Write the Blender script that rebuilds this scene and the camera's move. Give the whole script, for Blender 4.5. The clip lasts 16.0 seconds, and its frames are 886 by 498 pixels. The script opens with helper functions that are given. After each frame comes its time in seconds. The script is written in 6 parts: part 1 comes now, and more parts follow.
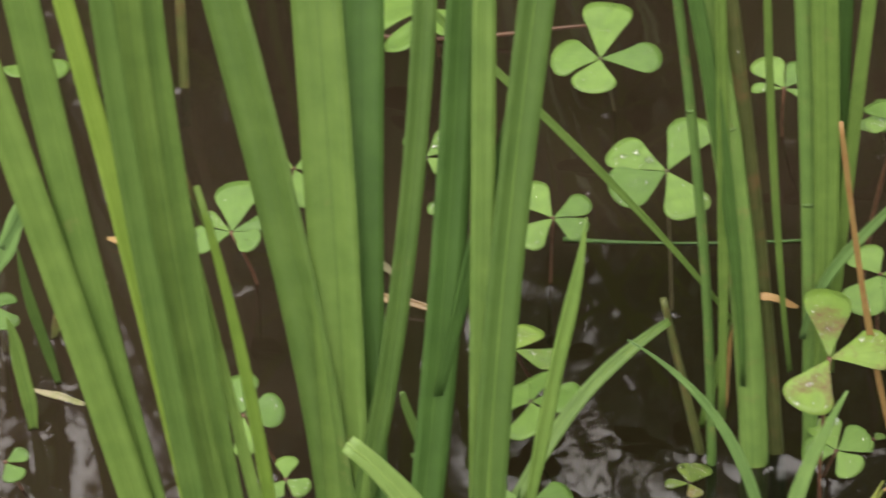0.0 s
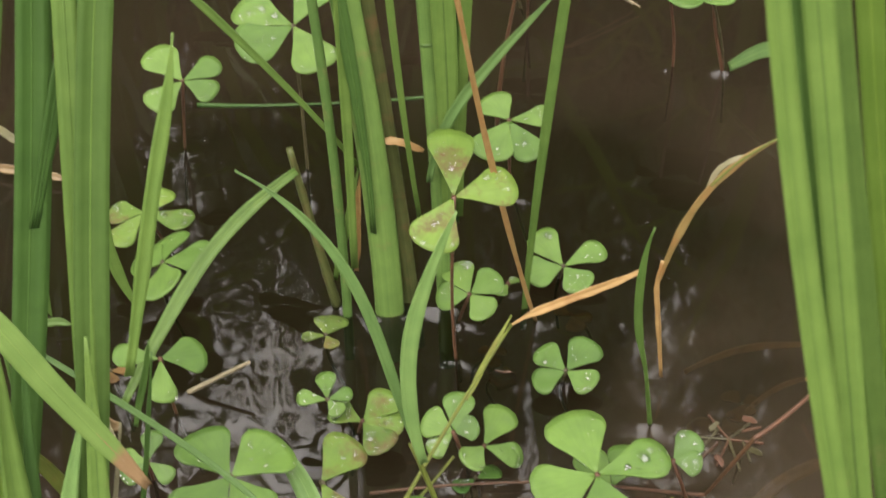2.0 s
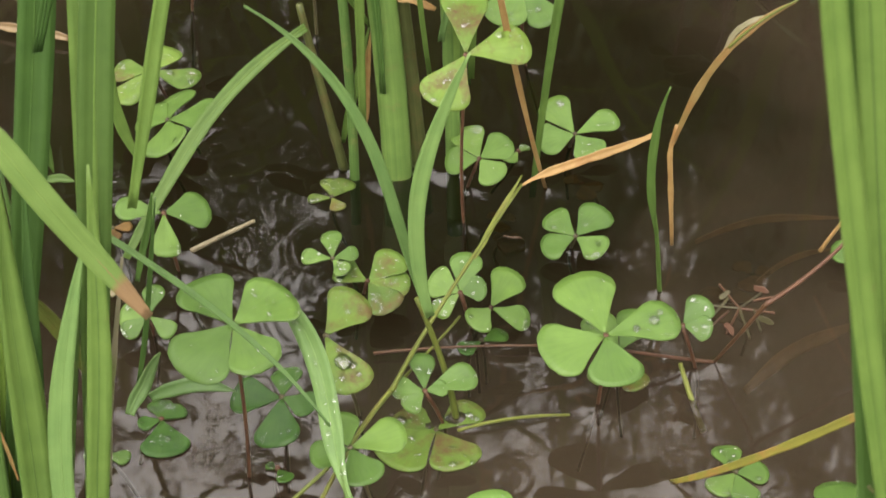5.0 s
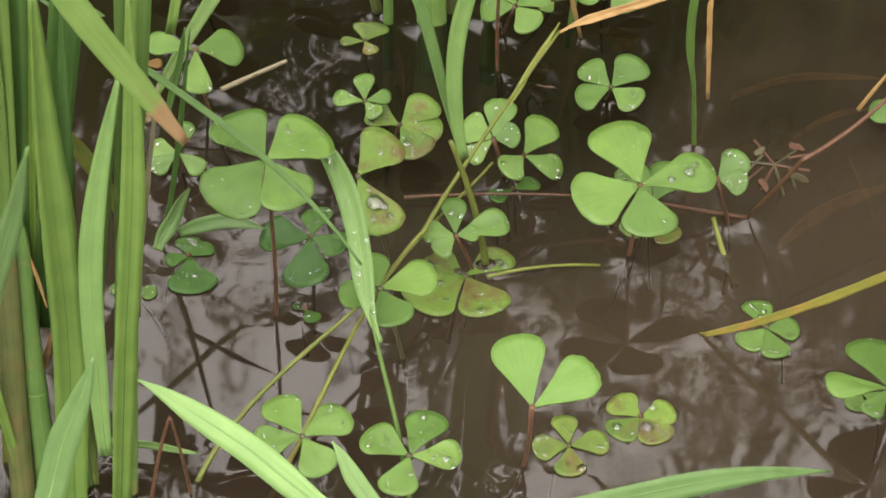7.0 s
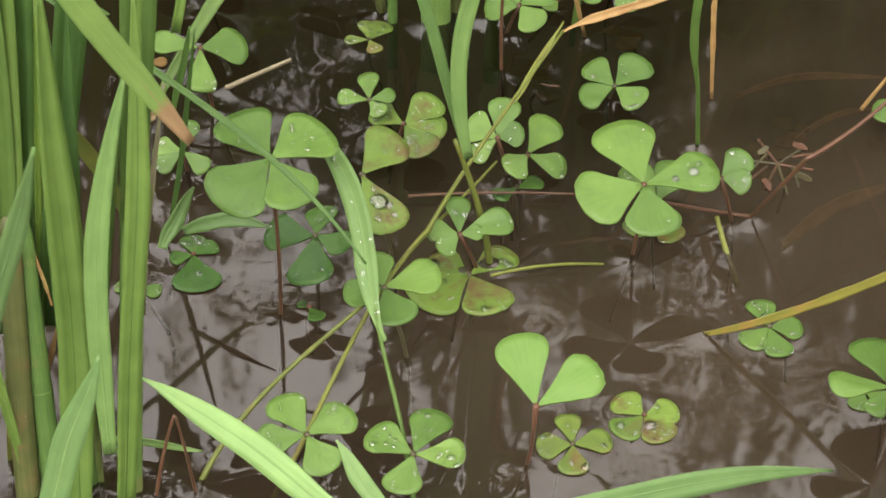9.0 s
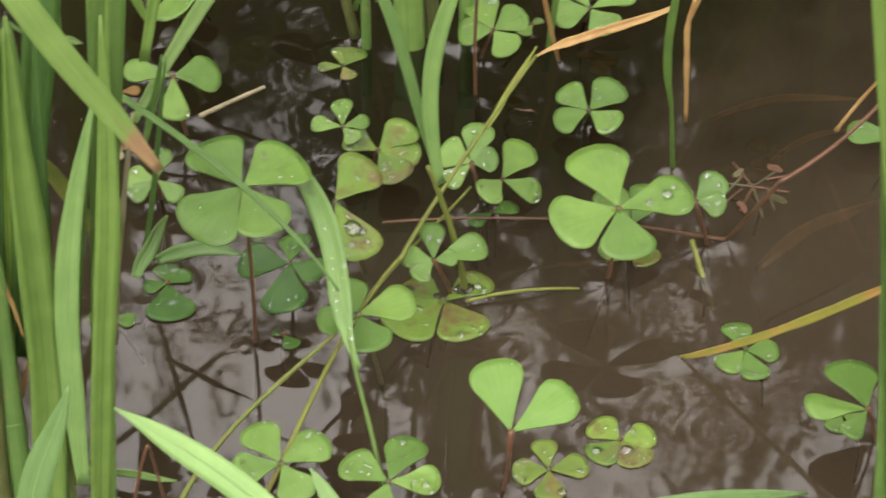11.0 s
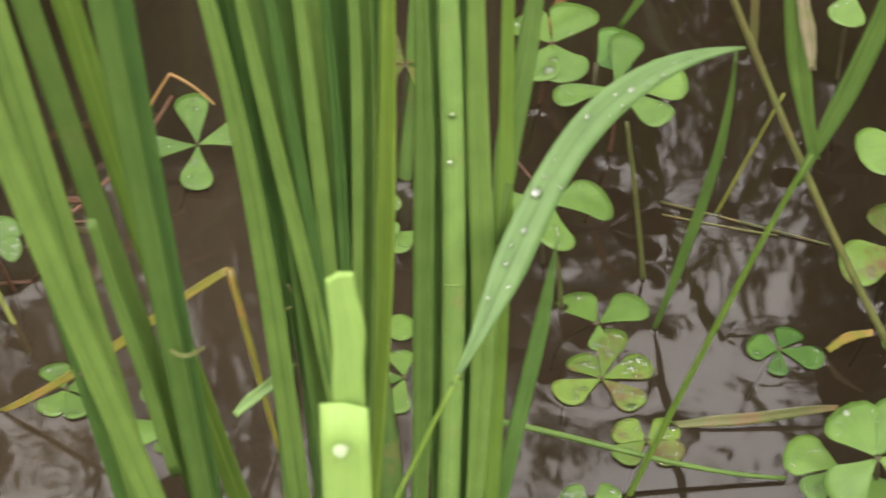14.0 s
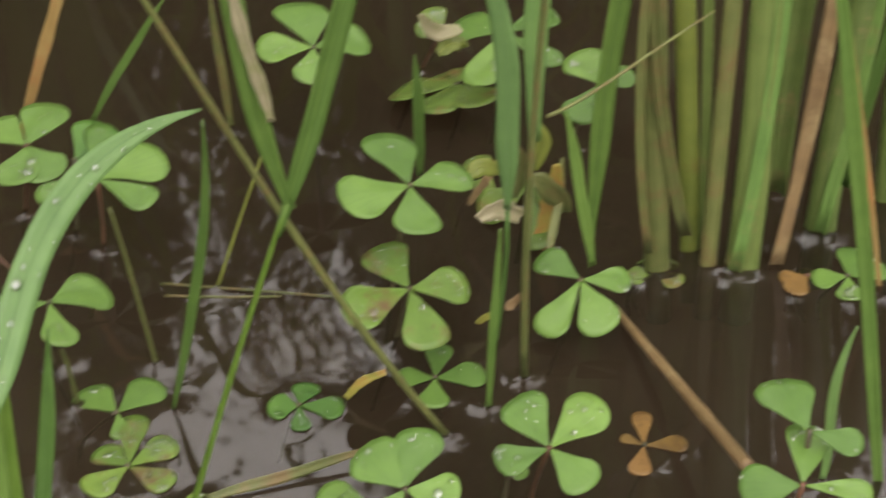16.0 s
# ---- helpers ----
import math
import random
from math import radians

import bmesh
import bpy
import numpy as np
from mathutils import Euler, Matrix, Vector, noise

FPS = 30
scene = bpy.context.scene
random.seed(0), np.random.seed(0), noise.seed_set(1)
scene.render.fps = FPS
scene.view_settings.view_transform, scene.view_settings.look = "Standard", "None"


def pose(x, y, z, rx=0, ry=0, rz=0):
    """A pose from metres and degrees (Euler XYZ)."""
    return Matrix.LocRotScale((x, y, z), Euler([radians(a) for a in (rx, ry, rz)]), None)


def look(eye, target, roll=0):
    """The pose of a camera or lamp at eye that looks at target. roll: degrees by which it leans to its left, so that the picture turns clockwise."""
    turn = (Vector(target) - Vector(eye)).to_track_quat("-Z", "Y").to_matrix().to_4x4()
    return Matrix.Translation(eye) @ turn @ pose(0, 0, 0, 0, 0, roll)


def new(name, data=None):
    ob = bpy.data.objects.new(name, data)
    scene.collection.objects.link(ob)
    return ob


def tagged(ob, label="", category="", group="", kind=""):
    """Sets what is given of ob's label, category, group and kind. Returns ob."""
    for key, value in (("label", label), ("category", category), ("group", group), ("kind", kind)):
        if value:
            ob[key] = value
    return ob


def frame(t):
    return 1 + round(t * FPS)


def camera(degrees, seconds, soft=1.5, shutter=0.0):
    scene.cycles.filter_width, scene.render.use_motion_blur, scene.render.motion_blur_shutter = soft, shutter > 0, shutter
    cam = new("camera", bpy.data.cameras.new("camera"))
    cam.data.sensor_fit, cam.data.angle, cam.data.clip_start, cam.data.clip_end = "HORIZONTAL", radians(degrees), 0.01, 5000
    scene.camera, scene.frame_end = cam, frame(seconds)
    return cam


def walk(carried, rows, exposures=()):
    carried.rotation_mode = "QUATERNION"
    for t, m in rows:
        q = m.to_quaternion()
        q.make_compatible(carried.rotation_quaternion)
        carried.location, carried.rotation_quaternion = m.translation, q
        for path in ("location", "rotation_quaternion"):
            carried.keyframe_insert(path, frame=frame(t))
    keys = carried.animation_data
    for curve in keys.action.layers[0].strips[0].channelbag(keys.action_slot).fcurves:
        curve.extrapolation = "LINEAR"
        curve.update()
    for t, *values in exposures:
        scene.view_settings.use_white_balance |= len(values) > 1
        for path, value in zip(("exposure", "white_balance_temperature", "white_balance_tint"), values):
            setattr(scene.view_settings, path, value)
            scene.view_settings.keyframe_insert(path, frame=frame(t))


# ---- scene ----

# ---- camera and its path ----
cam = camera(22.0, 16.0, soft=1.6, shutter=0.4)
cam.data.dof.use_dof, cam.data.dof.focus_distance, cam.data.dof.aperture_fstop = True, 0.74, 72.0
PATH = [
    (0, (0.0468, -0.6573, 0.5431), (-0.0993, -0.0528, 0.1240), -4.38),
    (0.5, (0.0555, -0.6582, 0.5357), (-0.0610, -0.0487, 0.1146), -3.30),
    (1, (0.0618, -0.6577, 0.5290), (-0.0273, -0.0498, 0.0987), -2.60),
    (1.5, (0.0643, -0.6582, 0.5214), (0.0036, -0.0526, 0.0831), -1.93),
    (2, (0.0721, -0.6621, 0.5138), (0.0245, -0.0583, 0.0714), -1.75),
    (2.5, (0.0732, -0.6608, 0.5083), (0.0316, -0.0666, 0.0525), -1.13),
    (3, (0.0734, -0.6609, 0.5071), (0.0268, -0.0669, 0.0516), -1.43),
    (3.2, (0.0738, -0.6612, 0.5079), (0.0271, -0.0663, 0.0536), -1.50),
    (5.3, (0.0686, -0.6668, 0.4834), (0.0199, -0.0802, 0.0187), 0.03),
    (5.5, (0.0679, -0.6674, 0.4818), (0.0182, -0.0852, 0.0115), 0.56),
    (6, (0.0682, -0.6667, 0.4811), (0.0169, -0.0918, 0.0021), 0.48),
    (6.5, (0.0671, -0.6674, 0.4801), (0.0167, -0.0968, -0.0040), 0.85),
    (7, (0.0626, -0.6665, 0.4752), (0.0142, -0.1032, -0.0176), 1.19),
    (7.5, (0.0632, -0.6663, 0.4751), (0.0158, -0.1073, -0.0226), 1.33),
    (8, (0.0619, -0.6657, 0.4752), (0.0126, -0.1078, -0.0235), 1.28),
    (8.5, (0.0627, -0.6664, 0.4763), (0.0140, -0.1050, -0.0186), 1.18),
    (8.7, (0.0620, -0.6671, 0.4764), (0.0131, -0.1050, -0.0178), 1.23),
    (10.8, (0.0658, -0.6663, 0.4784), (0.0130, -0.1005, -0.0111), 0.70),
    (11, (0.0659, -0.6652, 0.4753), (0.0204, -0.0968, -0.0118), 0.88),
    (11.5, (0.0757, -0.6629, 0.4770), (0.0550, -0.0898, -0.0063), 1.27),
    (12, (0.0870, -0.6607, 0.4778), (0.0874, -0.0821, 0.0006), 1.27),
    (12.5, (0.0965, -0.6597, 0.4768), (0.1218, -0.0809, 0.0005), 1.51),
    (13, (0.1033, -0.6591, 0.4752), (0.1593, -0.0844, -0.0034), 1.61),
    (13.5, (0.1126, -0.6582, 0.4727), (0.2002, -0.0873, -0.0058), 0.84),
    (14, (0.1200, -0.6579, 0.4682), (0.2449, -0.0945, -0.0109), 0.40),
    (14.5, (0.1273, -0.6560, 0.4648), (0.2811, -0.0991, -0.0134), 0.20),
    (15, (0.1306, -0.6612, 0.4635), (0.3144, -0.1082, -0.0085), 0.09),
    (15.5, (0.1295, -0.6657, 0.4616), (0.3504, -0.1216, -0.0048), 0.05),
    (16, (0.1298, -0.6704, 0.4626), (0.4022, -0.1374, 0.0107), -0.41),
]
walk(cam, [(t, look(eye, target, roll)) for t, eye, target, roll in PATH],
     [(0, 2.71), (1, 2.77), (2.5, 2.88), (7, 2.89), (12.5, 2.82), (14.5, 2.74), (16, 2.52)])

# ---- sky and sun: bright overcast day, an even veil of cloud over the sky ----
world = bpy.data.worlds.new("world")
scene.world = world
world.use_nodes = True
wt = world.node_tree
sky = wt.nodes.new("ShaderNodeTexSky")
sky.sky_type, sky.sun_disc = "NISHITA", False
sky.sun_elevation, sky.sun_rotation = radians(56), radians(195)
sky.air_density, sky.dust_density, sky.ozone_density = 1.0, 3.0, 1.0
pale = wt.nodes.new("ShaderNodeHueSaturation")
pale.inputs["Saturation"].default_value = 0.25
wt.links.new(sky.outputs[0], pale.inputs["Color"])
warm = wt.nodes.new("ShaderNodeMix")
warm.data_type, warm.blend_type = "RGBA", "MULTIPLY"
warm.inputs[0].default_value, warm.inputs[7].default_value = 1.0, (1.0, 0.935, 0.865, 1)
veil = wt.nodes.new("ShaderNodeMix")
veil.data_type = "RGBA"
veil.inputs[0].default_value, veil.inputs[7].default_value = 0.7, (6.6, 6.6, 6.7, 1)
wt.links.new(pale.outputs[0], veil.inputs[6])
wt.links.new(veil.outputs[2], warm.inputs[6])
wt.links.new(warm.outputs[2], wt.nodes["Background"].inputs["Color"])
wt.nodes["Background"].inputs["Strength"].default_value = 0.15
sun_data = bpy.data.lights.new("sun", "SUN")
sun_data.energy, sun_data.angle, sun_data.color = 0.5, radians(60), (1.0, 0.95, 0.88)
sun = new("sun", sun_data)
sun.matrix_world = look((-0.72, -2.7, 4.15), (0, 0, 0))
scene.view_settings.exposure = 2.74


# ---- materials ----
def material(name, rough=0.5):
    m = bpy.data.materials.new(name)
    m.use_nodes = True
    b = m.node_tree.nodes["Principled BSDF"]
    b.inputs["Roughness"].default_value = rough
    return m, m.node_tree, b


def node(nt, kind, **values):
    n = nt.nodes.new(kind)
    for key, value in values.items():
        n.inputs[key.replace("_", " ")].default_value = value
    return n


def ramp(nt, source, *stops):
    r = nt.nodes.new("ShaderNodeValToRGB")
    while len(r.color_ramp.elements) < len(stops):
        r.color_ramp.elements.new(0.5)
    for e, (at, col) in zip(r.color_ramp.elements, stops):
        e.position, e.color = at, (*col, 1)
    nt.links.new(source, r.inputs[0])
    return r.outputs[0]


def mix(nt, fac, a, b, mode="MIX"):
    m = nt.nodes.new("ShaderNodeMix")
    m.data_type, m.blend_type = "RGBA", mode
    for sock, v in ((m.inputs[0], fac), (m.inputs[6], a), (m.inputs[7], b)):
        if isinstance(v, bpy.types.NodeSocket):
            nt.links.new(v, sock)
        elif isinstance(v, tuple):
            sock.default_value = (*v, 1)
        else:
            sock.default_value = v
    return m.outputs[2]


def leafy(name, col, dark, stain=None, stain_from=0.6, veins=40.0, rough=0.36, through_light=0.3, tip=None, streak=0.32, vary=(0.72, 1.15)):
    """A thin living leaf: veins along it (u across, v along), blotches, light passing through."""
    m, nt, b = material(name, rough)
    b.inputs["Specular IOR Level"].default_value = 0.2
    coord = nt.nodes.new("ShaderNodeTexCoord")
    info = nt.nodes.new("ShaderNodeObjectInfo")
    sep = nt.nodes.new("ShaderNodeSeparateXYZ")
    nt.links.new(coord.outputs["UV"], sep.inputs[0])
    n1 = node(nt, "ShaderNodeTexNoise", Scale=130.0, Detail=4.0)
    nt.links.new(coord.outputs["Object"], n1.inputs["Vector"])
    base = mix(nt, ramp(nt, n1.outputs[0], (0.3, (0, 0, 0)), (0.75, (1, 1, 1))), dark, col)
    scale = node(nt, "ShaderNodeMapping")
    scale.inputs["Scale"].default_value = (veins, 2.5, 1)
    nt.links.new(coord.outputs["UV"], scale.inputs[0])
    nt.links.new(info.outputs["Location"], scale.inputs["Location"])
    sine = node(nt, "ShaderNodeTexNoise", Scale=1.0, Detail=3.0)
    nt.links.new(scale.outputs[0], sine.inputs["Vector"])
    vein = ramp(nt, sine.outputs[0], (0.3, (0.66, 0.72, 0.64)), (0.7, (1.14, 1.10, 1.10)))
    base = mix(nt, streak, base, vein, "MULTIPLY")
    hue = nt.nodes.new("ShaderNodeHueSaturation")
    spread = nt.nodes.new("ShaderNodeMapRange")
    spread.inputs[3].default_value, spread.inputs[4].default_value = vary
    nt.links.new(info.outputs["Random"], spread.inputs[0])
    nt.links.new(spread.outputs[0], hue.inputs["Value"])
    warm = nt.nodes.new("ShaderNodeMapRange")
    warm.inputs[3].default_value, warm.inputs[4].default_value = 0.507, 0.493
    nt.links.new(info.outputs["Random"], warm.inputs[0])
    nt.links.new(warm.outputs[0], hue.inputs["Hue"])
    nt.links.new(base, hue.inputs["Color"])
    base = hue.outputs[0]
    if stain:
        n2 = node(nt, "ShaderNodeTexNoise", Scale=70.0, Detail=6.0, Roughness=0.7)
        nt.links.new(coord.outputs["Object"], n2.inputs["Vector"])
        spot = ramp(nt, n2.outputs[0], (stain_from - 0.1, (0, 0, 0)), (stain_from + 0.06, (1, 1, 1)))
        base = mix(nt, spot, base, stain)
    if tip:
        n3 = node(nt, "ShaderNodeTexNoise", Scale=60.0, Detail=3.0)
        nt.links.new(coord.outputs["Object"], n3.inputs["Vector"])
        add = nt.nodes.new("ShaderNodeMath")
        add.operation = "MULTIPLY_ADD"
        add.inputs[1].default_value = 0.25
        nt.links.new(n3.outputs[0], add.inputs[0])
        nt.links.new(sep.outputs[1], add.inputs[2])
        base = mix(nt, ramp(nt, add.outputs[0], (0.95, (0, 0, 0)), (1.16, (1, 1, 1))), base, tip)
    nt.links.new(base, b.inputs["Base Color"])
    bump = node(nt, "ShaderNodeBump", Strength=0.3, Distance=0.0003)
    nt.links.new(sine.outputs[0], bump.inputs["Height"])
    nt.links.new(bump.outputs[0], b.inputs["Normal"])
    glow = nt.nodes.new("ShaderNodeBsdfTranslucent")
    lit = mix(nt, 1.0, base, (1.15, 1.1, 0.5), "MULTIPLY")
    nt.links.new(lit, glow.inputs["Color"])
    both = nt.nodes.new("ShaderNodeMixShader")
    both.inputs[0].default_value = through_light
    nt.links.new(b.outputs[0], both.inputs[1])
    nt.links.new(glow.outputs[0], both.inputs[2])
    nt.links.new(both.outputs[0], nt.nodes["Material Output"].inputs["Surface"])
    return m


CLOVER = {
    "fresh": leafy("clover_fresh", (0.080, 0.142, 0.029), (0.061, 0.112, 0.023), veins=34, streak=0.3),
    "bright": leafy("clover_bright", (0.129, 0.223, 0.051), (0.105, 0.194, 0.039), veins=34, streak=0.3, through_light=0.45),
    "yellowing": leafy("clover_yellowing", (0.096, 0.147, 0.027), (0.064, 0.098, 0.020), (0.100, 0.059, 0.023), 0.62, veins=34, streak=0.3),
    "spotted": leafy("clover_spotted", (0.098, 0.160, 0.027), (0.074, 0.122, 0.022), (0.073, 0.045, 0.020), 0.585, veins=34, streak=0.3),
    "dull": leafy("clover_dull", (0.049, 0.104, 0.018), (0.032, 0.077, 0.014), veins=34, streak=0.3),
    "withered": leafy("clover_withered", (0.150, 0.092, 0.027), (0.092, 0.054, 0.018), (0.045, 0.023, 0.009), 0.6, veins=34, streak=0.3),
}
BLADE = {
    "rice": leafy("rice_leaf", (0.084, 0.140, 0.030), (0.063, 0.112, 0.023), (0.105, 0.115, 0.036), 0.74, veins=14, rough=0.48, through_light=0.35, vary=(0.66, 1.12)),
    "blue": leafy("grass_blue", (0.098, 0.164, 0.050), (0.077, 0.137, 0.041), veins=14),
    "deep": leafy("grass_deep", (0.050, 0.098, 0.022), (0.037, 0.076, 0.017), veins=14),
    "pale_green": leafy("grass_pale", (0.126, 0.197, 0.034), (0.102, 0.167, 0.026), veins=14, through_light=0.45),
    "olive": leafy("grass_olive", (0.123, 0.141, 0.030), (0.091, 0.109, 0.023), (0.091, 0.055, 0.018), 0.66, veins=6),
    "dry_green": leafy("grass_dry_green", (0.100, 0.108, 0.037), (0.066, 0.076, 0.025), (0.091, 0.064, 0.027), 0.6, veins=20, streak=0.9),
    "straw": leafy("straw_orange", (0.218, 0.150, 0.059), (0.159, 0.100, 0.036), (0.164, 0.086, 0.032), 0.58, veins=10, through_light=0.2),
    "straw_green": leafy("straw_green", (0.164, 0.150, 0.027), (0.118, 0.114, 0.023), (0.182, 0.100, 0.032), 0.58, veins=10, through_light=0.2),
    "straw_pale": leafy("straw_pale", (0.164, 0.145, 0.091), (0.118, 0.109, 0.064), (0.091, 0.100, 0.036), 0.6, veins=10, through_light=0.2),
    "yellow": leafy("leaf_yellow", (0.227, 0.182, 0.045), (0.182, 0.155, 0.036), (0.182, 0.091, 0.023), 0.6, veins=10),
    "brown": leafy("straw_brown", (0.112, 0.078, 0.036), (0.074, 0.049, 0.023), (0.135, 0.100, 0.050), 0.6, veins=8, through_light=0.1),
    "red": leafy("twig_red", (0.068, 0.034, 0.018), (0.045, 0.023, 0.013), veins=6, through_light=0.05),
    "pale": leafy("stick_pale", (0.205, 0.173, 0.114), (0.150, 0.123, 0.077), veins=6, through_light=0.05),
    "drowned": leafy("straw_drowned", (0.21, 0.155, 0.092), (0.14, 0.105, 0.064), veins=6, through_light=0.0),
    "stalk": leafy("clover_stalk", (0.050, 0.045, 0.020), (0.032, 0.027, 0.014), veins=6, through_light=0.05),
    "wet": leafy("wet_leaf", (0.115, 0.190, 0.066), (0.094, 0.162, 0.055), veins=14, rough=0.3, through_light=0.4),
    "fore": leafy("pale_grass_leaf", (0.143, 0.235, 0.083), (0.119, 0.200, 0.070), veins=14, rough=0.3, through_light=0.4),
    "tipped": leafy("brown_tipped_leaf", (0.150, 0.228, 0.062), (0.122, 0.192, 0.05), veins=14, through_light=0.45, tip=(0.19, 0.125, 0.065)),
    "old": leafy("old_culm", (0.084, 0.110, 0.031), (0.060, 0.082, 0.022), (0.11, 0.085, 0.038), 0.68, veins=22, through_light=0.1, streak=0.9),
    "cut": leafy("cut_leaf", (0.264, 0.392, 0.115), (0.228, 0.348, 0.096), veins=14, through_light=0.5),
    "culm": leafy("rice_culm", (0.082, 0.138, 0.034), (0.060, 0.108, 0.026), (0.115, 0.112, 0.040), 0.66, veins=22, streak=0.7, rough=0.45, through_light=0.12),
}

# turbid brown water: a glossy skin over a muddy body that lets the topmost drowned things show
WATER, nt, b = material("muddy_water", 0.022)
b.inputs["IOR"].default_value = 1.45
b.inputs["Specular IOR Level"].default_value = 0.62
geo = nt.nodes.new("ShaderNodeNewGeometry")
murk = node(nt, "ShaderNodeTexNoise", Scale=6.0, Detail=5.0)
nt.links.new(geo.outputs["Position"], murk.inputs["Vector"])
mud = ramp(nt, murk.outputs[0], (0.3, (0.0066, 0.0051, 0.0034)), (0.7, (0.0128, 0.0098, 0.0063)))
# a broad paler oval in the mud colour, fading towards its edge
pale_oval = node(nt, "ShaderNodeMapping")
pale_oval.vector_type = "TEXTURE"
pale_oval.inputs["Location"].default_value, pale_oval.inputs["Scale"].default_value = (0.095, -0.075, 0.0), (0.19, 0.22, 1.0)
nt.links.new(geo.outputs["Position"], pale_oval.inputs[0])
apart = nt.nodes.new("ShaderNodeVectorMath")
apart.operation = "LENGTH"
nt.links.new(pale_oval.outputs[0], apart.inputs[0])
pale_fade = nt.nodes.new("ShaderNodeMapRange")
pale_fade.interpolation_type = "SMOOTHSTEP"
pale_fade.inputs[1].default_value, pale_fade.inputs[2].default_value = 0.35, 1.3
pale_fade.inputs[3].default_value, pale_fade.inputs[4].default_value = 1.0, 0.0
nt.links.new(apart.outputs["Value"], pale_fade.inputs[0])
mud = mix(nt, pale_fade.outputs[0], mud, (0.0215, 0.0166, 0.0110))
# shade round the old culms painted into the water: a ragged dark green patch
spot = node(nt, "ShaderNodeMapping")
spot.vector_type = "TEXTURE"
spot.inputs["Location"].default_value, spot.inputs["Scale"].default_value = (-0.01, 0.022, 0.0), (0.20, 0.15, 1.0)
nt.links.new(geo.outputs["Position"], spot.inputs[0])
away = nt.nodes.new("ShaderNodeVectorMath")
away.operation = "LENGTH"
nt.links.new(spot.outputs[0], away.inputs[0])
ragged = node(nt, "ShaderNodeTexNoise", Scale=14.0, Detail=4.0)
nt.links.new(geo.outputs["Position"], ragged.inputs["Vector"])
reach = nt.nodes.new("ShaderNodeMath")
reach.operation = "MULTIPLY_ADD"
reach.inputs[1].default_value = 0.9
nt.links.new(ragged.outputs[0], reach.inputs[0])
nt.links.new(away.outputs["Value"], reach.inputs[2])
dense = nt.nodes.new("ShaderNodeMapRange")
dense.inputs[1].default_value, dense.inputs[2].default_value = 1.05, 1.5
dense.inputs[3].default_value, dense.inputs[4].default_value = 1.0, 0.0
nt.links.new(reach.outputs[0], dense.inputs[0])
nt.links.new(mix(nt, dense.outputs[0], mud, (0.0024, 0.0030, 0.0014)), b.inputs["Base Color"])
wave = node(nt, "ShaderNodeTexNoise", Scale=22.0, Detail=2.0, Distortion=0.6)
nt.links.new(geo.outputs["Position"], wave.inputs["Vector"])
bump = node(nt, "ShaderNodeBump", Strength=1.0, Distance=0.00003)
nt.links.new(wave.outputs[0], bump.inputs["Height"])
nt.links.new(bump.outputs[0], b.inputs["Normal"])
clear = nt.nodes.new("ShaderNodeBsdfTransparent")
clear.inputs[0].default_value = (0.75, 0.62, 0.48, 1)
both = nt.nodes.new("ShaderNodeMixShader")
both.inputs[0].default_value = 0.32
nt.links.new(b.outputs[0], both.inputs[1])
nt.links.new(clear.outputs[0], both.inputs[2])
nt.links.new(both.outputs[0], nt.nodes["Material Output"].inputs["Surface"])

MUD, nt, b = material("paddy_mud", 0.9)
n = node(nt, "ShaderNodeTexNoise", Scale=30.0, Detail=8.0)
nt.links.new(ramp(nt, n.outputs[0], (0.3, (0.022, 0.015, 0.010)), (0.7, (0.05, 0.034, 0.024))), b.inputs["Base Color"])

DROP, nt, b = material("rain_drop", 0.04)
b.inputs["Base Color"].default_value = (0.9, 0.9, 0.9, 1)
b.inputs["Metallic"].default_value = 1.0
clear = nt.nodes.new("ShaderNodeBsdfTransparent")
clear.inputs[0].default_value = (0.98, 0.99, 0.97, 1)
gloss = node(nt, "ShaderNodeFresnel", IOR=1.75)
both = nt.nodes.new("ShaderNodeMixShader")
nt.links.new(gloss.outputs[0], both.inputs[0])
nt.links.new(clear.outputs[0], both.inputs[1])
nt.links.new(b.outputs[0], both.inputs[2])
nt.links.new(both.outputs[0], nt.nodes["Material Output"].inputs["Surface"])

BARK, nt, b = material("bark", 0.9)
n = node(nt, "ShaderNodeTexNoise", Scale=12.0, Detail=8.0)
nt.links.new(ramp(nt, n.outputs[0], (0.3, (0.05, 0.035, 0.025)), (0.7, (0.14, 0.10, 0.07))), b.inputs["Base Color"])
FOLIAGE = leafy("tree_leaf", (0.04, 0.07, 0.018), (0.022, 0.045, 0.011), veins=6, through_light=0.25)


# ---- building helpers ----
def part(name, bm, mat, parent, label=""):
    me = bpy.data.meshes.new(name)
    bm.to_mesh(me)
    bm.free()
    me.materials.append(mat)
    for f in me.polygons:
        f.use_smooth = True
    ob = new(name, me)
    ob.parent = parent
    if label:
        tagged(ob, label)
    return ob


def thing(name, label, category, at, group=""):
    ob = new(name)
    ob.empty_display_size = 0.01
    ob.location = at
    return tagged(ob, label, category, group)


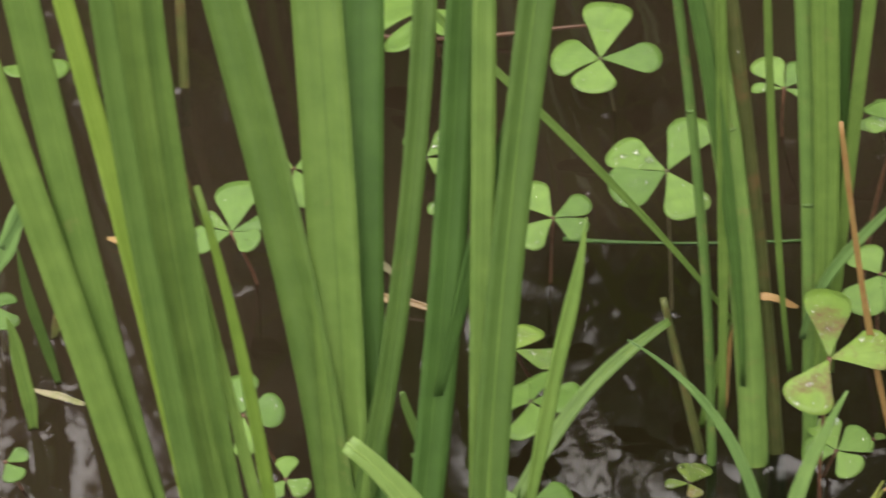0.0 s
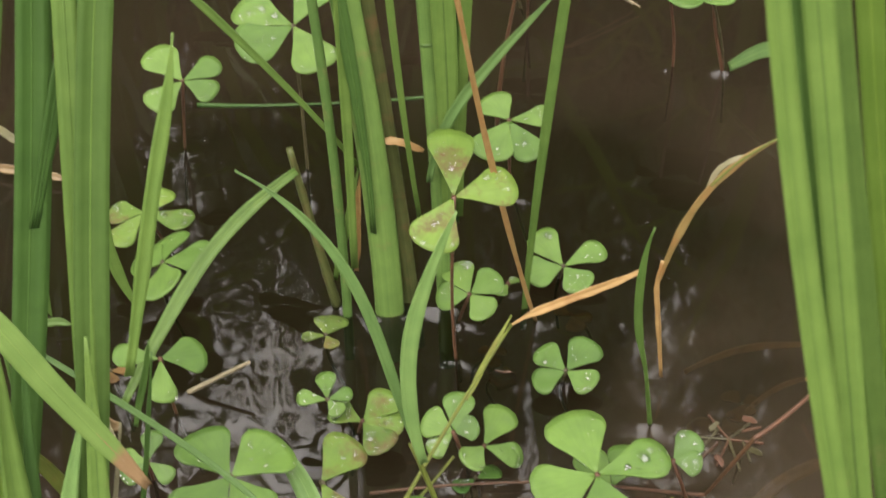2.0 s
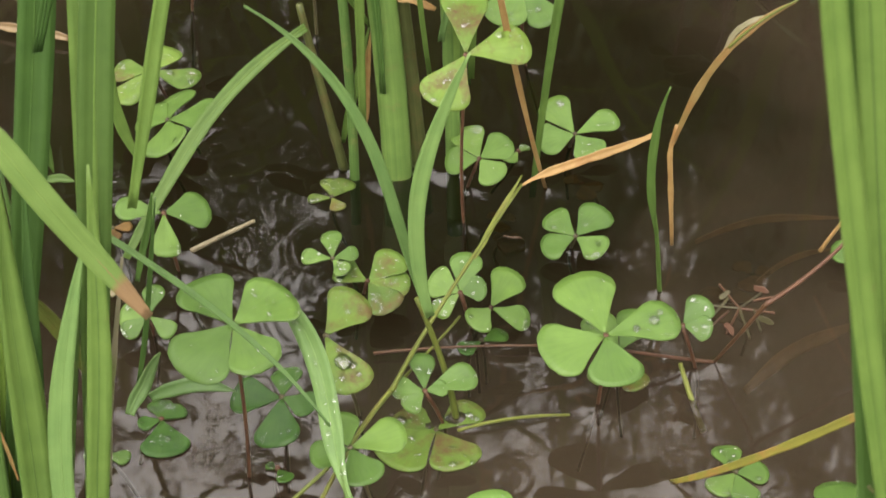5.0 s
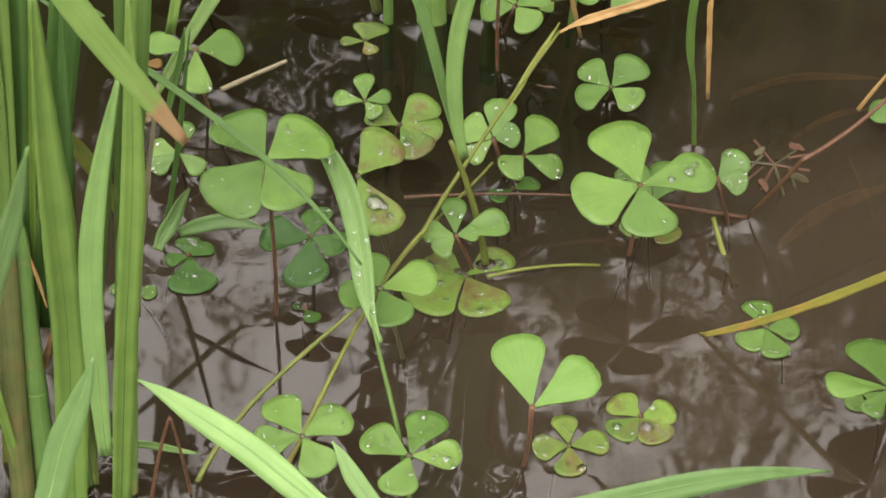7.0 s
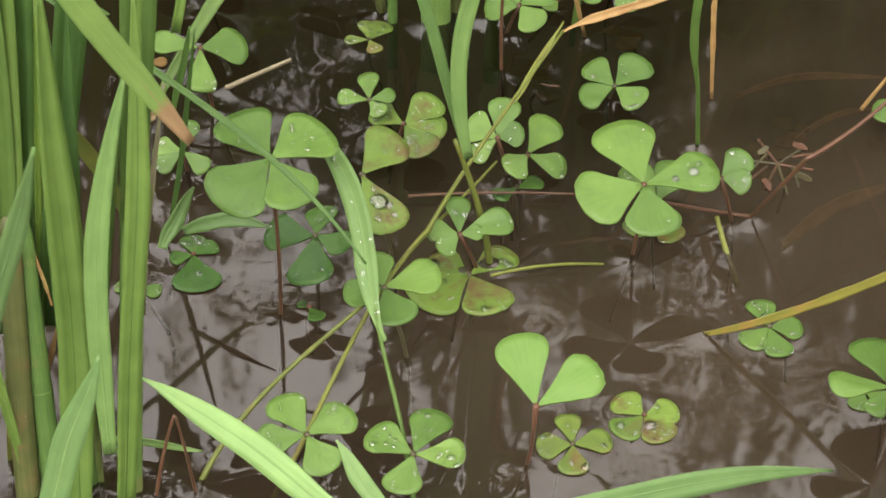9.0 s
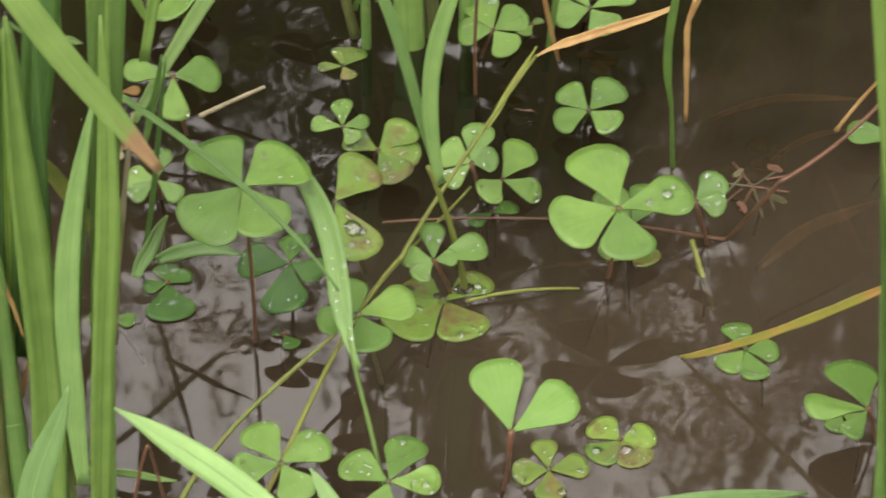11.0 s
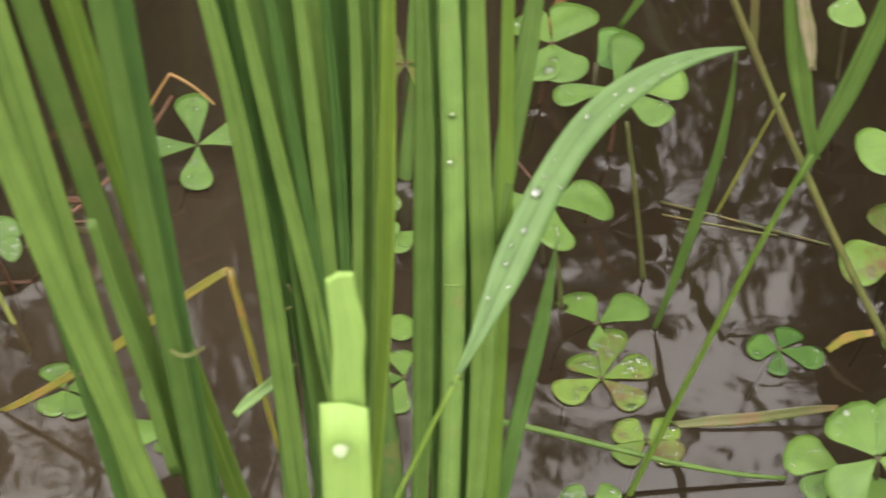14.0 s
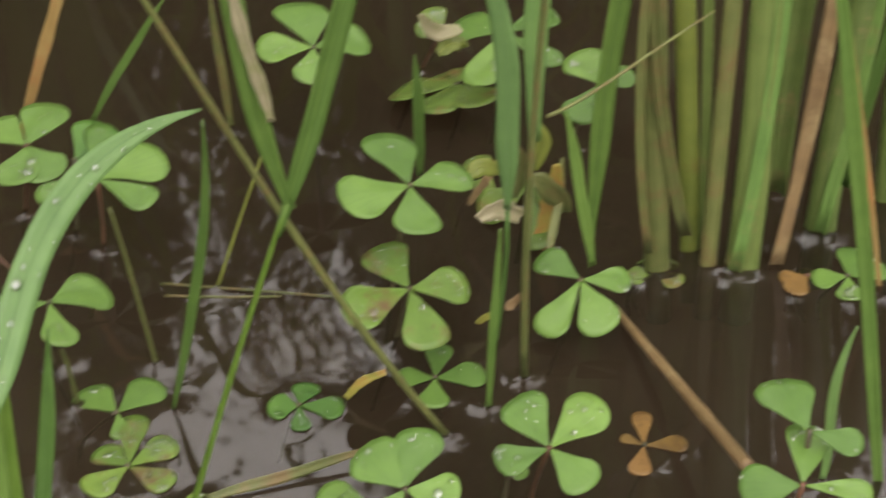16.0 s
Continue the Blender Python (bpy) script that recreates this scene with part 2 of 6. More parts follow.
def sheet(bm, grid, thick, flip=False):
    """A thin closed sheet from rows of (point, normal, u, v)."""
    uv = bm.loops.layers.uv.verify()
    rows, cols = len(grid), len(grid[0])
    top = [[bm.verts.new(p + n * thick * 0.5) for p, n, u, v in row] for row in grid]
    low = [[bm.verts.new(p - n * thick * 0.5) for p, n, u, v in row] for row in grid]
    at = {}
    for i in range(rows):
        for j in range(cols):
            at[top[i][j]] = at[low[i][j]] = grid[i][j][2:]

    def face(*vs):
        f = bm.faces.new(vs)
        for l in f.loops:
            l[uv].uv = at[l.vert]

    for i in range(rows - 1):
        for j in range(cols - 1):
            face(top[i][j], top[i][j + 1], top[i + 1][j + 1], top[i + 1][j])
            face(low[i][j], low[i + 1][j], low[i + 1][j + 1], low[i][j + 1])
    for i in range(rows - 1):
        face(top[i][0], top[i + 1][0], low[i + 1][0], low[i][0])
        face(top[i][-1], low[i][-1], low[i + 1][-1], top[i + 1][-1])
    for j in range(cols - 1):
        face(top[0][j], low[0][j], low[0][j + 1], top[0][j + 1])
        face(top[-1][j], top[-1][j + 1], low[-1][j + 1], low[-1][j])


def bezier(p0, p1, p2, p3, u):
    return p0 * (1 - u) ** 3 + p1 * 3 * u * (1 - u) ** 2 + p2 * 3 * u * u * (1 - u) + p3 * u ** 3


def tube(bm, points, radii, sides=8, flat=1.0, face=None, flat_end=None, seam=None):
    """A closed tapering tube; flat squeezes it along face."""
    uv = bm.loops.layers.uv.verify()
    rings = []
    for i, p in enumerate(points):
        thin = flat if flat_end is None else flat + (flat_end - flat) * i / (len(points) - 1)
        d = (points[min(i + 1, len(points) - 1)] - points[max(i - 1, 0)]).normalized()
        a = (face or Vector((0.3, -1, 0.2))).cross(d)
        a = a.normalized() if a.length > 1e-4 else Vector((1, 0, 0))
        c = d.cross(a)
        rel = [1.0] * sides
        if seam is not None:
            rel = [1.0 + 0.10 * (((k - seam) % sides) / sides - 0.5) + 0.022 * (-1) ** k for k in range(sides)]
        rings.append([bm.verts.new(p + (a * math.cos(k * math.tau / sides) + c * math.sin(k * math.tau / sides) * thin) * radii[i] * rel[k]) for k in range(sides)])
    for i in range(len(rings) - 1):
        for k in range(sides):
            f = bm.faces.new((rings[i][k], rings[i][(k + 1) % sides], rings[i + 1][(k + 1) % sides], rings[i + 1][k]))
            for l, (du, dv) in zip(f.loops, ((0, 0), (1, 0), (1, 1), (0, 1))):
                l[uv].uv = ((k + du) / sides * 2, (i + dv) / (len(rings) - 1))
    bm.faces.new(rings[0][::-1])
    bm.faces.new(rings[-1])


def bead(bm, p, n, r):
    """A flattened rain drop lying on a surface."""
    a = n.orthogonal().normalized()
    c = n.cross(a)
    rings = []
    for h, q in ((-0.05, 1.0), (0.08, 0.96), (0.26, 0.8), (0.36, 0.42)):
        rings.append([bm.verts.new(p + n * h * r + (a * math.cos(k * math.tau / 8) + c * math.sin(k * math.tau / 8)) * q * r) for k in range(8)])
    top = bm.verts.new(p + n * 0.39 * r)
    for i in range(3):
        for k in range(8):
            bm.faces.new((rings[i][k], rings[i][(k + 1) % 8], rings[i + 1][(k + 1) % 8], rings[i + 1][k]))
    for k in range(8):
        bm.faces.new((rings[3][k], rings[3][(k + 1) % 8], top))


FEET = []

# ---- water clover ----
LABELS = {
    "fresh": "green four-leaf water clover",
    "bright": "light yellow-green young water clover leaf, half folded upward",
    "yellowing": "yellowing worn water clover leaf floating on the water",
    "spotted": "green water clover with brown spots and rain drops",
    "dull": "dark green water clover leaf lying in the water",
    "withered": "withered orange-brown water clover leaf on the water",
}
rng = random.Random(7)
beads = random.Random(3)


def clover(x, y, z, tilt, leaves, kind, w=1.0, large=()):
    floats = z <= 0.006
    label = LABELS[kind] + {"fresh": " floating flat on the water" if floats else " standing above the water on its stalk"}.get(kind, "")
    ob = thing("water_clover", label, "water clover", (x, y, 0), "water clovers")
    up = Vector((tilt[0], tilt[1], 1)).normalized()
    c = Vector((0, 0, z + 0.0002))
    drops = bmesh.new()
    wet = 0
    for num, (ang, size, *half) in enumerate(leaves):
        a = radians(ang)
        out = Vector((math.cos(a), math.sin(a), 0))
        out = (out - up * out.dot(up)).normalized()
        side = up.cross(out)
        wide = radians(half[0] if half else rng.uniform(30.5, 36.0)) * w
        cup = 0.0 if floats else rng.uniform(-0.10, 0.30)
        droop = rng.uniform(-0.02, 0.0) if floats else rng.uniform(-0.12, 0.03)
        ph, wob = rng.uniform(0, 6), (0.006 if floats else 0.02)
        skew = rng.uniform(-0.10, 0.10)
        nick = rng.uniform(0.0, 0.009)

        def surf(u, v):
            """A fan: straight sides from the stalk, a rounded outer edge."""
            edge = 0.69 + 0.31 * math.sqrt(max(0.0, 1 - abs(v) ** 2.7)) + skew * v * 0.4 + nick * math.sin(17 * v + ph)
            r, f = u * edge, v * wide * (0.86 + 0.14 * u)
            h = cup * (math.sin(f) * r) ** 2 + droop * r * r + wob * math.sin(5 * u + 3 * v + ph) * u
            return c + (out * math.cos(f) * r + side * math.sin(f) * r + up * h) * size

        grid = []
        for i in range(9):
            u = 0.03 + 0.97 * i / 8
            grid.append([(surf(u, math.sin((j / 10 - 1) * math.pi / 2)), up, j / 20, u) for j in range(21)])
        bm = bmesh.new()
        sheet(bm, grid, 0.0004)
        part("leaflet", bm, CLOVER[kind], ob)
        n = 0 if kind == "withered" else rng.choice((0, 2, 6, 14)) if kind in ("fresh", "dull") else rng.choice((8, 16, 26)) if kind != "bright" else 1
        for _ in range(n):
            u, v = rng.uniform(0.35, 0.95), rng.uniform(-0.8, 0.8)
            bead(drops, surf(u, v) + up * 0.0003, up, min(0.0020, 0.00030 * math.exp(rng.gauss(0.1, 0.62))))
            wet += 1
        # beads of rain gathered towards the outer edge
        for _ in range(0 if kind in ("withered", "bright") else beads.choice((0, 1, 3, 6))):
            u, v = beads.uniform(0.72, 0.98), beads.uniform(-0.85, 0.85)
            bead(drops, surf(u, v) + up * 0.0003, up, min(0.0013, 0.00044 * math.exp(beads.gauss(0.0, 0.45))))
            wet += 1
        for which, u, v, q in large:
            if which == num:
                bead(drops, surf(u, v) + up * 0.0003, up, q)
                wet += 1
    if wet:
        tagged(part("dew", drops, DROP, ob, "clear rain drops on the leaf"), kind="stuff")
    else:
        drops.free()
    if floats and z > 0:
        FEET.append((x, y, 0.8 * sum(q[1] for q in leaves) / len(leaves), 0.0003))
    foot = Vector((rng.uniform(-0.012, 0.012), rng.uniform(0.0, 0.02), -0.03))
    bm = bmesh.new()
    if z > 0.006:
        k = z / (z + 0.03)
        FEET.append((x + foot.x * k, y + foot.y * k, 0.0010, 0.0007))
    mid = (c + foot) / 2 + Vector((rng.uniform(-0.006, 0.006), 0.003, 0))
    tube(bm, [bezier(foot, mid, mid, c + up * 0.0006, k / 6) for k in range(7)], [0.0006] * 6 + [0.0009], 6)
    part("petiole", bm, BLADE["red" if rng.random() < 0.4 else "stalk"], ob, "thin brownish stalk")
    return ob


# ---- grasses and rice ----
DRY = ("straw", "brown", "straw_green", "straw_pale", "yellow")
CURRENT = []


def plant(name, label, category):
    CURRENT[:] = [name, label, category, None]


def owner(p0):
    if CURRENT[3] is None:
        CURRENT[3] = thing(*CURRENT[:3], (p0[0], p0[1], min(p0[2], 0.0) if p0[2] < 0.03 else p0[2]), CURRENT[2] + "s")
        if CURRENT[2] == "grass" and p0[2] > 0.03:
            bm = bmesh.new()
            tube(bm, [Vector((0.001 * math.sin(k), 0.0015 * k, -(p0[2] + 0.02) * k / 5)) for k in range(6)], [0.0007] * 6, 6)
            part("stalk", bm, BLADE["deep"], CURRENT[3])
    return CURRENT[3]


def leaf(p0, p1, p2, p3, w, az, look_of="rice", tip=0.1, base=0.6, droplets=False):
    """A grass blade along a curve: folded along its middle, tapering to its tip."""
    ob = owner(p0)
    o = Vector(ob.location)
    p0, p1, p2, p3 = (Vector(p) - o for p in (p0, p1, p2, p3))
    if -0.0015 < o.z + p0.z < 0.004 and abs(p3.z - p0.z) > 0.003:
        FEET.append((o.x + p0.x, o.y + p0.y, w * 0.3, 0.0009))
    a = radians(az + rng.uniform(-18, 18))
    facing = Vector((math.sin(a), -math.cos(a), 0.55)).normalized()
    fold, rip = rng.uniform(0.16, 0.5) * (0.45 if look_of in ("wet", "fore") else 1.0), rng.uniform(0, 6)
    twist = rng.uniform(-0.5, 0.5) * (0.2 if look_of in ("tipped", "wet", "fore", "cut") else 1.0)
    n = 26
    grid, drops = [], bmesh.new()
    for i in range(n + 1):
        u = i / n
        p = bezier(p0, p1, p2, p3, u)
        d = (bezier(p0, p1, p2, p3, min(1, u + 0.02)) - bezier(p0, p1, p2, p3, max(0, u - 0.02))).normalized()
        s = d.cross(facing)
        s = s.normalized() if s.length > 1e-3 else Vector((1, 0, 0))
        up = s.cross(d)
        turn = twist * math.sin(2.6 * u + rip)
        s, up = s * math.cos(turn) + up * math.sin(turn), up * math.cos(turn) - s * math.sin(turn)
        p = p + s * w * 0.10 * math.sin(6.5 * u + 2 * rip) * math.sin(math.pi * u)
        rise = min(1.0, u / 0.3)
        half = w * 0.53 * (base + (1 - base) * rise * rise * (3 - 2 * rise))
        if u > 0.55:
            f = (u - 0.55) / 0.45
            half *= tip + (1 - tip) * (1 - f ** 1.8)
        half = max(half, 0.0003) * (1 + 0.03 * math.sin(14 * u + rip))
        if look_of in DRY:
            half *= 1 + 0.16 * math.sin(23 * u + rip) * math.sin(9 * u + 2 * rip)
        grid.append([(p + s * half * v + up * half * (fold * abs(v) + 0.03 * math.sin(11 * u + 2 * v + rip)), up, v * 0.5 + 0.5, u) for v in (-1, -0.5, 0, 0.5, 1)])
        if droplets and 2 < i < n - 1:
            for _ in range(rng.choice((0, 1, 1, 2))):
                v = rng.uniform(-0.8, 0.8)
                bead(drops, p + s * half * v + up * (half * fold * abs(v) + 0.0003), up, min(0.0016, 0.00042 * math.exp(rng.gauss(0.2, 0.55))))
    bm = bmesh.new()
    sheet(bm, grid, 0.0004)
    blade = part("leaf_blade", bm, BLADE[look_of], ob)
    if w > 0.0045 and look_of not in DRY + ("drowned", "cut"):
        bm = bmesh.new()
        line = [row[2] for row in grid[:-3]]
        tube(bm, [p + up * 0.0001 for p, up, u, v in line], [0.00045 * (1 - 0.7 * v) for p, up, u, v in line], 6)
        part("midrib", bm, BLADE[look_of], blade)
    if droplets:
        tagged(part("dew", drops, DROP, blade, "clear rain drops on the blade"), kind="stuff")
    else:
        drops.free()


def culm(p0, p1, p2, p3, w, az, look_of="culm"):
    """A stout jointed rice culm wrapped in its leaf sheath."""
    ob = owner(p0)
    o = Vector(ob.location)
    p0, p1, p2, p3 = (Vector(p) - o for p in (p0, p1, p2, p3))
    if o.z + p0.z < 0.012:
        FEET.append((o.x + p0.x, o.y + p0.y, w * 0.45, 0.0013))
    p0.z = min(p0.z - 0.02, -0.02 - o.z) if o.z + p0.z < 0.03 else p0.z - 0.02
    n = 28
    joint = rng.uniform(0.3, 0.5)
    pts = [bezier(p0, p1, p2, p3, i / n) for i in range(n + 1)]
    rad = [w * 0.5 * (1.0 - 0.12 * i / n) * (1 + 0.025 * math.exp(-((i / n - joint) / 0.012) ** 2) + 0.015 * math.sin(i * 1.7)) for i in range(n + 1)]
    rad = [q * (1 - 0.75 * max(0.0, (i / n - 0.85) / 0.15) ** 2) for i, q in enumerate(rad)]
    bm = bmesh.new()
    front = Vector((math.sin(radians(az)), -math.cos(radians(az)), 0))
    tube(bm, pts, rad, 28, 0.7, front, 0.2, rng.randrange(15, 27))
    body = part("culm", bm, BLADE[look_of], ob)
    drops = bmesh.new()
    for _ in range(rng.choice((4, 9, 14))):
        q = rng.randrange(2, n - 4)
        side = (pts[q + 1] - pts[q]).cross(front).normalized() * rng.uniform(-0.7, 0.7)
        bead(drops, pts[q].lerp(pts[q + 1], rng.random()) + (side + front * 0.52 * math.sqrt(1 - side.length ** 2)) * rad[q], (front + side).normalized(), min(0.0012, 0.0003 * math.exp(rng.gauss(0.1, 0.6))))
    tagged(part("dew", drops, DROP, body, "clear rain drops"), kind="stuff")
    if look_of != "culm":
        return
    bm = bmesh.new()
    k = max(2, round(joint * n))
    tube(bm, [pts[k - 1].lerp(pts[k], 0.94), pts[k], pts[k].lerp(pts[k + 1], 0.05)], [rad[k] * 1.0, rad[k] * 1.015, rad[k] * 1.0], 14, 0.7 - 0.5 * joint + 0.03, front)
    part("collar", bm, BLADE[look_of], body, "pale collar at the joint")


def stem(p0, p1, p2, p3, w, az, look_of="rice"):
    """A thin round stalk."""
    ob = owner(p0)
    o = Vector(ob.location)
    p0, p1, p2, p3 = (Vector(p) - o for p in (p0, p1, p2, p3))
    n = 18
    if -0.0015 < o.z + p0.z < 0.004 and abs(p3.z - p0.z) > 0.003:
        FEET.append((o.x + p0.x, o.y + p0.y, w * 0.5, 0.0012))
    bm = bmesh.new()
    k1, k2 = rng.uniform(0.2, 0.45), rng.uniform(0.55, 0.8)
    rad = [max(0.0004, w * 0.5 * (1 - 0.35 * i / n) * (1 + 0.10 * (i in (round(k1 * n), round(k2 * n))))) for i in range(n + 1)]
    tube(bm, [bezier(p0, p1, p2, p3, i / n) for i in range(n + 1)], rad, 7)
    part("stalk", bm, BLADE[look_of], ob)


def big_drop(x, y, z, r):
    """A single large rain drop hanging on the last plant."""
    o = Vector(CURRENT[3].location)
    bm = bmesh.new()
    bead(bm, Vector((x, y, z)) - o, Vector((0.1, -0.8, 0.6)).normalized(), r)
    part("rain_drop", bm, DROP, CURRENT[3], "large clear rain drop")


def unseen_canopy(x, y, n, low, high, reach):
    """Unseen arching leaves added near the last rice plant for shade and reflection."""
    for k in range(n):
        a = k * 2.4 + rng.uniform(-0.3, 0.3)
        out = Vector((math.cos(a), math.sin(a), 0))
        p0 = Vector((x, y, low + rng.uniform(-0.03, 0.05))) + out * rng.uniform(0.0, 0.025)
        h, d = rng.uniform(0.6, 1.0) * (high - low), rng.uniform(0.4, 1.0) * reach
        leaf(p0, p0 + out * 0.1 * d + Vector((0, 0, 0.45 * h)), p0 + out * 0.4 * d + Vector((0, 0, h)), p0 + out * d + Vector((0, 0, rng.uniform(0.75, 1.05) * h)),
             rng.uniform(0.008, 0.013), math.degrees(a) - 90, "rice", 0.05, 0.7)


# ---- water and mud ----
def flat_sheet(name, z, mat, label):
    bm = bmesh.new()
    bmesh.ops.create_grid(bm, x_segments=12, y_segments=12, size=60)
    ob = part(name, bm, mat, None)
    ob.location.z = z
    return tagged(ob, label, name, kind="structure")


flat_sheet("ground", -0.05, MUD, "brown mud bed under the shallow water")


# ---- rice field and trees mirrored in the water ----
def field():
    """Rows of rice round the open patch, past what is seen directly."""
    r = random.Random(3)
    bm = bmesh.new()
    uv = bm.loops.layers.uv.verify()
    for ix in range(-16, 17):
        for iy in range(-10, 20):
            x, y = ix * 0.24 + r.uniform(-0.04, 0.04), iy * 0.26 + r.uniform(-0.04, 0.04)
            far = math.hypot(x - 0.1, y + 0.66)
            if far < 1.2 or (abs(x - 0.1) < 1.3 and y < 0.0) or r.random() < 0.06:
                continue
            for _ in range(24):
                a, h = r.uniform(0, math.tau), r.uniform(0.45, 0.8)
                out = Vector((math.cos(a), math.sin(a), 0))
                reach, wid = r.uniform(0.05, 0.28), r.uniform(0.005, 0.009)
                side = Vector((-out.y, out.x, 0))
                prev = None
                for k in range(6):
                    u = k / 5
                    p = Vector((x, y, 0)) + out * (0.02 + reach * u ** 2.2) + Vector((0, 0, h * (u - 0.28 * u ** 4)))
                    s = side * wid * (1 - 0.9 * u ** 2)
                    cur = (bm.verts.new(p - s), bm.verts.new(p + s))
                    if prev:
                        f = bm.faces.new((prev[0], prev[1], cur[1], cur[0]))
                        for l, c in zip(f.loops, ((0, u), (1, u), (1, u), (0, u))):
                            l[uv].uv = c
                    prev = cur
    ob = part("rice_field", bm, BLADE["rice"], None)
    tagged(ob, "rows of green rice standing round the open water", "rice", kind="stuff")


field()


def tree(x, y, h, spread, seed, dense=400):
    r = random.Random(seed)
    ob = thing("tree", "tall dark green broadleaf tree beyond the paddy, added out of view for its reflection", "tree", (x, y, 0), "trees beyond the paddy")
    bm = bmesh.new()
    tube(bm, [Vector((0.1 * math.sin(k), 0, h * 0.75 * k / 6 - 0.1)) for k in range(7)], [0.22 * (1 - 0.12 * k) for k in range(7)], 9)
    tips = []
    for k in range(9):
        a, b0 = k * 2.4 + r.uniform(-0.4, 0.4), h * r.uniform(0.3, 0.72)
        e = Vector((math.cos(a), math.sin(a), 0)) * r.uniform(0.9, 2.0) * spread + Vector((0, 0, b0 + r.uniform(0.5, 1.8)))
        s = Vector((0, 0, b0))
        tube(bm, [s.lerp(e, q / 4) + Vector((0, 0, 0.15 * math.sin(q))) for q in range(5)], [0.07 * (1 - 0.2 * q) for q in range(5)], 6)
        tips += [e, s.lerp(e, 0.6), s.lerp(e, 0.8) + Vector((r.uniform(-0.5, 0.5), r.uniform(-0.5, 0.5), 0.3))]
    tips.append(Vector((0, 0, h * 0.9)))
    part("trunk", bm, BARK, ob)
    rs = np.random.RandomState(seed)
    n = dense * 3
    where = []
    for c in tips:
        # hanging sprays: narrow upright columns of small leaves
        for _ in range(3):
            mid = np.array(c) + rs.normal(0, (0.2, 0.2, 0.45))
            where.append(mid + rs.normal(0, 1, (n // 3, 3)) * (rs.uniform(0.02, 0.08), rs.uniform(0.02, 0.08), rs.uniform(0.5, 1.1)))
    p = np.concatenate(where)
    d = rs.normal(0, 1, p.shape) * (1, 1, 0.35)
    d /= np.linalg.norm(d, axis=1)[:, None]
    t2 = np.cross(d, (0, 0, 1.0))
    t2 /= np.linalg.norm(t2, axis=1)[:, None]
    t1 = np.cross(d, t2) * rs.uniform(0.03, 0.06, (len(p), 1))
    t2 = t2 * rs.uniform(0.012, 0.022, (len(p), 1))
    me = bpy.data.meshes.new("crown")
    me.from_pydata(np.stack([p - t1, p + t2, p + t1, p - t2], 1).reshape(-1, 3).tolist(), [], np.arange(4 * len(p)).reshape(-1, 4).tolist())
    me.uv_layers.new().data.foreach_set("uv", np.tile([0.5, 0, 1, 0.5, 0.5, 1, 0, 0.5], len(p)))
    me.materials.append(FOLIAGE)
    crown = new("crown", me)
    crown.parent = ob
    tagged(crown, kind="stuff")


# out of view; bearings and heights set to shape the mirrored sky gaps
for k, (bearing, away, high, spread, *dense) in enumerate((
        (-44, 9, 9.0, 1.0), (-37, 9, 9.5, 0.9), (-18, 10, 8.7, 0.45), (-13, 10.5, 8.4, 0.8, 120), (-8.5, 10, 8.2, 0.9, 210), (-4.3, 10, 11.0, 0.35, 560), (0.0, 11, 11.6, 0.5, 260),
        (5, 9, 10.2, 0.5, 170), (8, 9.5, 10.4, 0.5, 230), (11, 9, 10.2, 0.7, 260), (15.2, 10.5, 10.6, 0.3, 560), (29.8, 9.5, 11.4, 0.3, 640), (36.0, 9, 11.4, 0.55, 560), (42.5, 9, 11.0, 0.8, 560), (51, 10, 9.4, 1.0))):
    a = radians(bearing)
    tree(math.sin(a) * away, math.cos(a) * away, high, spread, 20 + k, *dense)
# lower rank added out of view to block bright gaps in the reflection
for k in range(15):
    bearing = -26 + 4.4 * k
    a, low = radians(bearing), 4.0 if -15 < bearing < -5 else 5.6 if -5 < bearing < 11 else 4.7 if 20 < bearing < 25 else 5.5 if 16 < bearing < 29 else 3.6 if bearing < -20 else 4.9
    tree(math.sin(a) * 8.0, math.cos(a) * 8.0, low, 0.45, 60 + k, 220)

# ---- water clover ----
clover(0.0761, -0.1249, 0.0330, (0.100, -0.200), [(112, 0.0276, 29.4), (-152, 0.0219, 38.2), (-74, 0.0196, 35.6), (28, 0.0253, 24.6)], "fresh", large=((3, 0.42, -0.1, 0.0011), (3, 0.68, 0.05, 0.0018), (3, 0.8, 0.3, 0.0011), (2, 0.8, 0.5, 0.0006)))
clover(-0.0319, -0.1651, 0.0650, (0.050, -0.200), [(131, 0.0210, 34.9), (47, 0.0211, 37.5), (-124, 0.0217, 38.8), (-53, 0.0188, 35.7)], "fresh")
clover(-0.0090, -0.1402, 0.0410, (0.200, -0.250), [(65, 0.0199, 30.5), (-54, 0.0208, 28.5)], "spotted", large=((1, 0.5, 0.15, 0.0030), (1, 0.62, 0.5, 0.0015), (1, 0.78, 0.4, 0.0011), (1, 0.75, -0.3, 0.0012), (1, 0.3, 0.4, 0.0009), (0, 0.6, -0.1, 0.0010), (0, 0.8, -0.4, 0.0007)))
clover(0.0652, -0.0442, 0.0090, (-0.120, -0.320), [(134, 0.0138, 30.5), (53, 0.0159, 34.5), (-158, 0.0126, 35.6), (-37, 0.0124, 35.0)], "fresh")
clover(0.1007, -0.1027, 0.0200, (-0.150, -0.500), [(50, 0.0119, 35.2), (-10, 0.0098, 36.7)], "fresh")
clover(-0.0130, -0.2297, 0.0200, (-0.000, -0.200), [(127, 0.0160, 29.2), (41, 0.0150, 31.9), (-163, 0.0136, 31.4), (-55, 0.0135, 34.0)], "fresh")
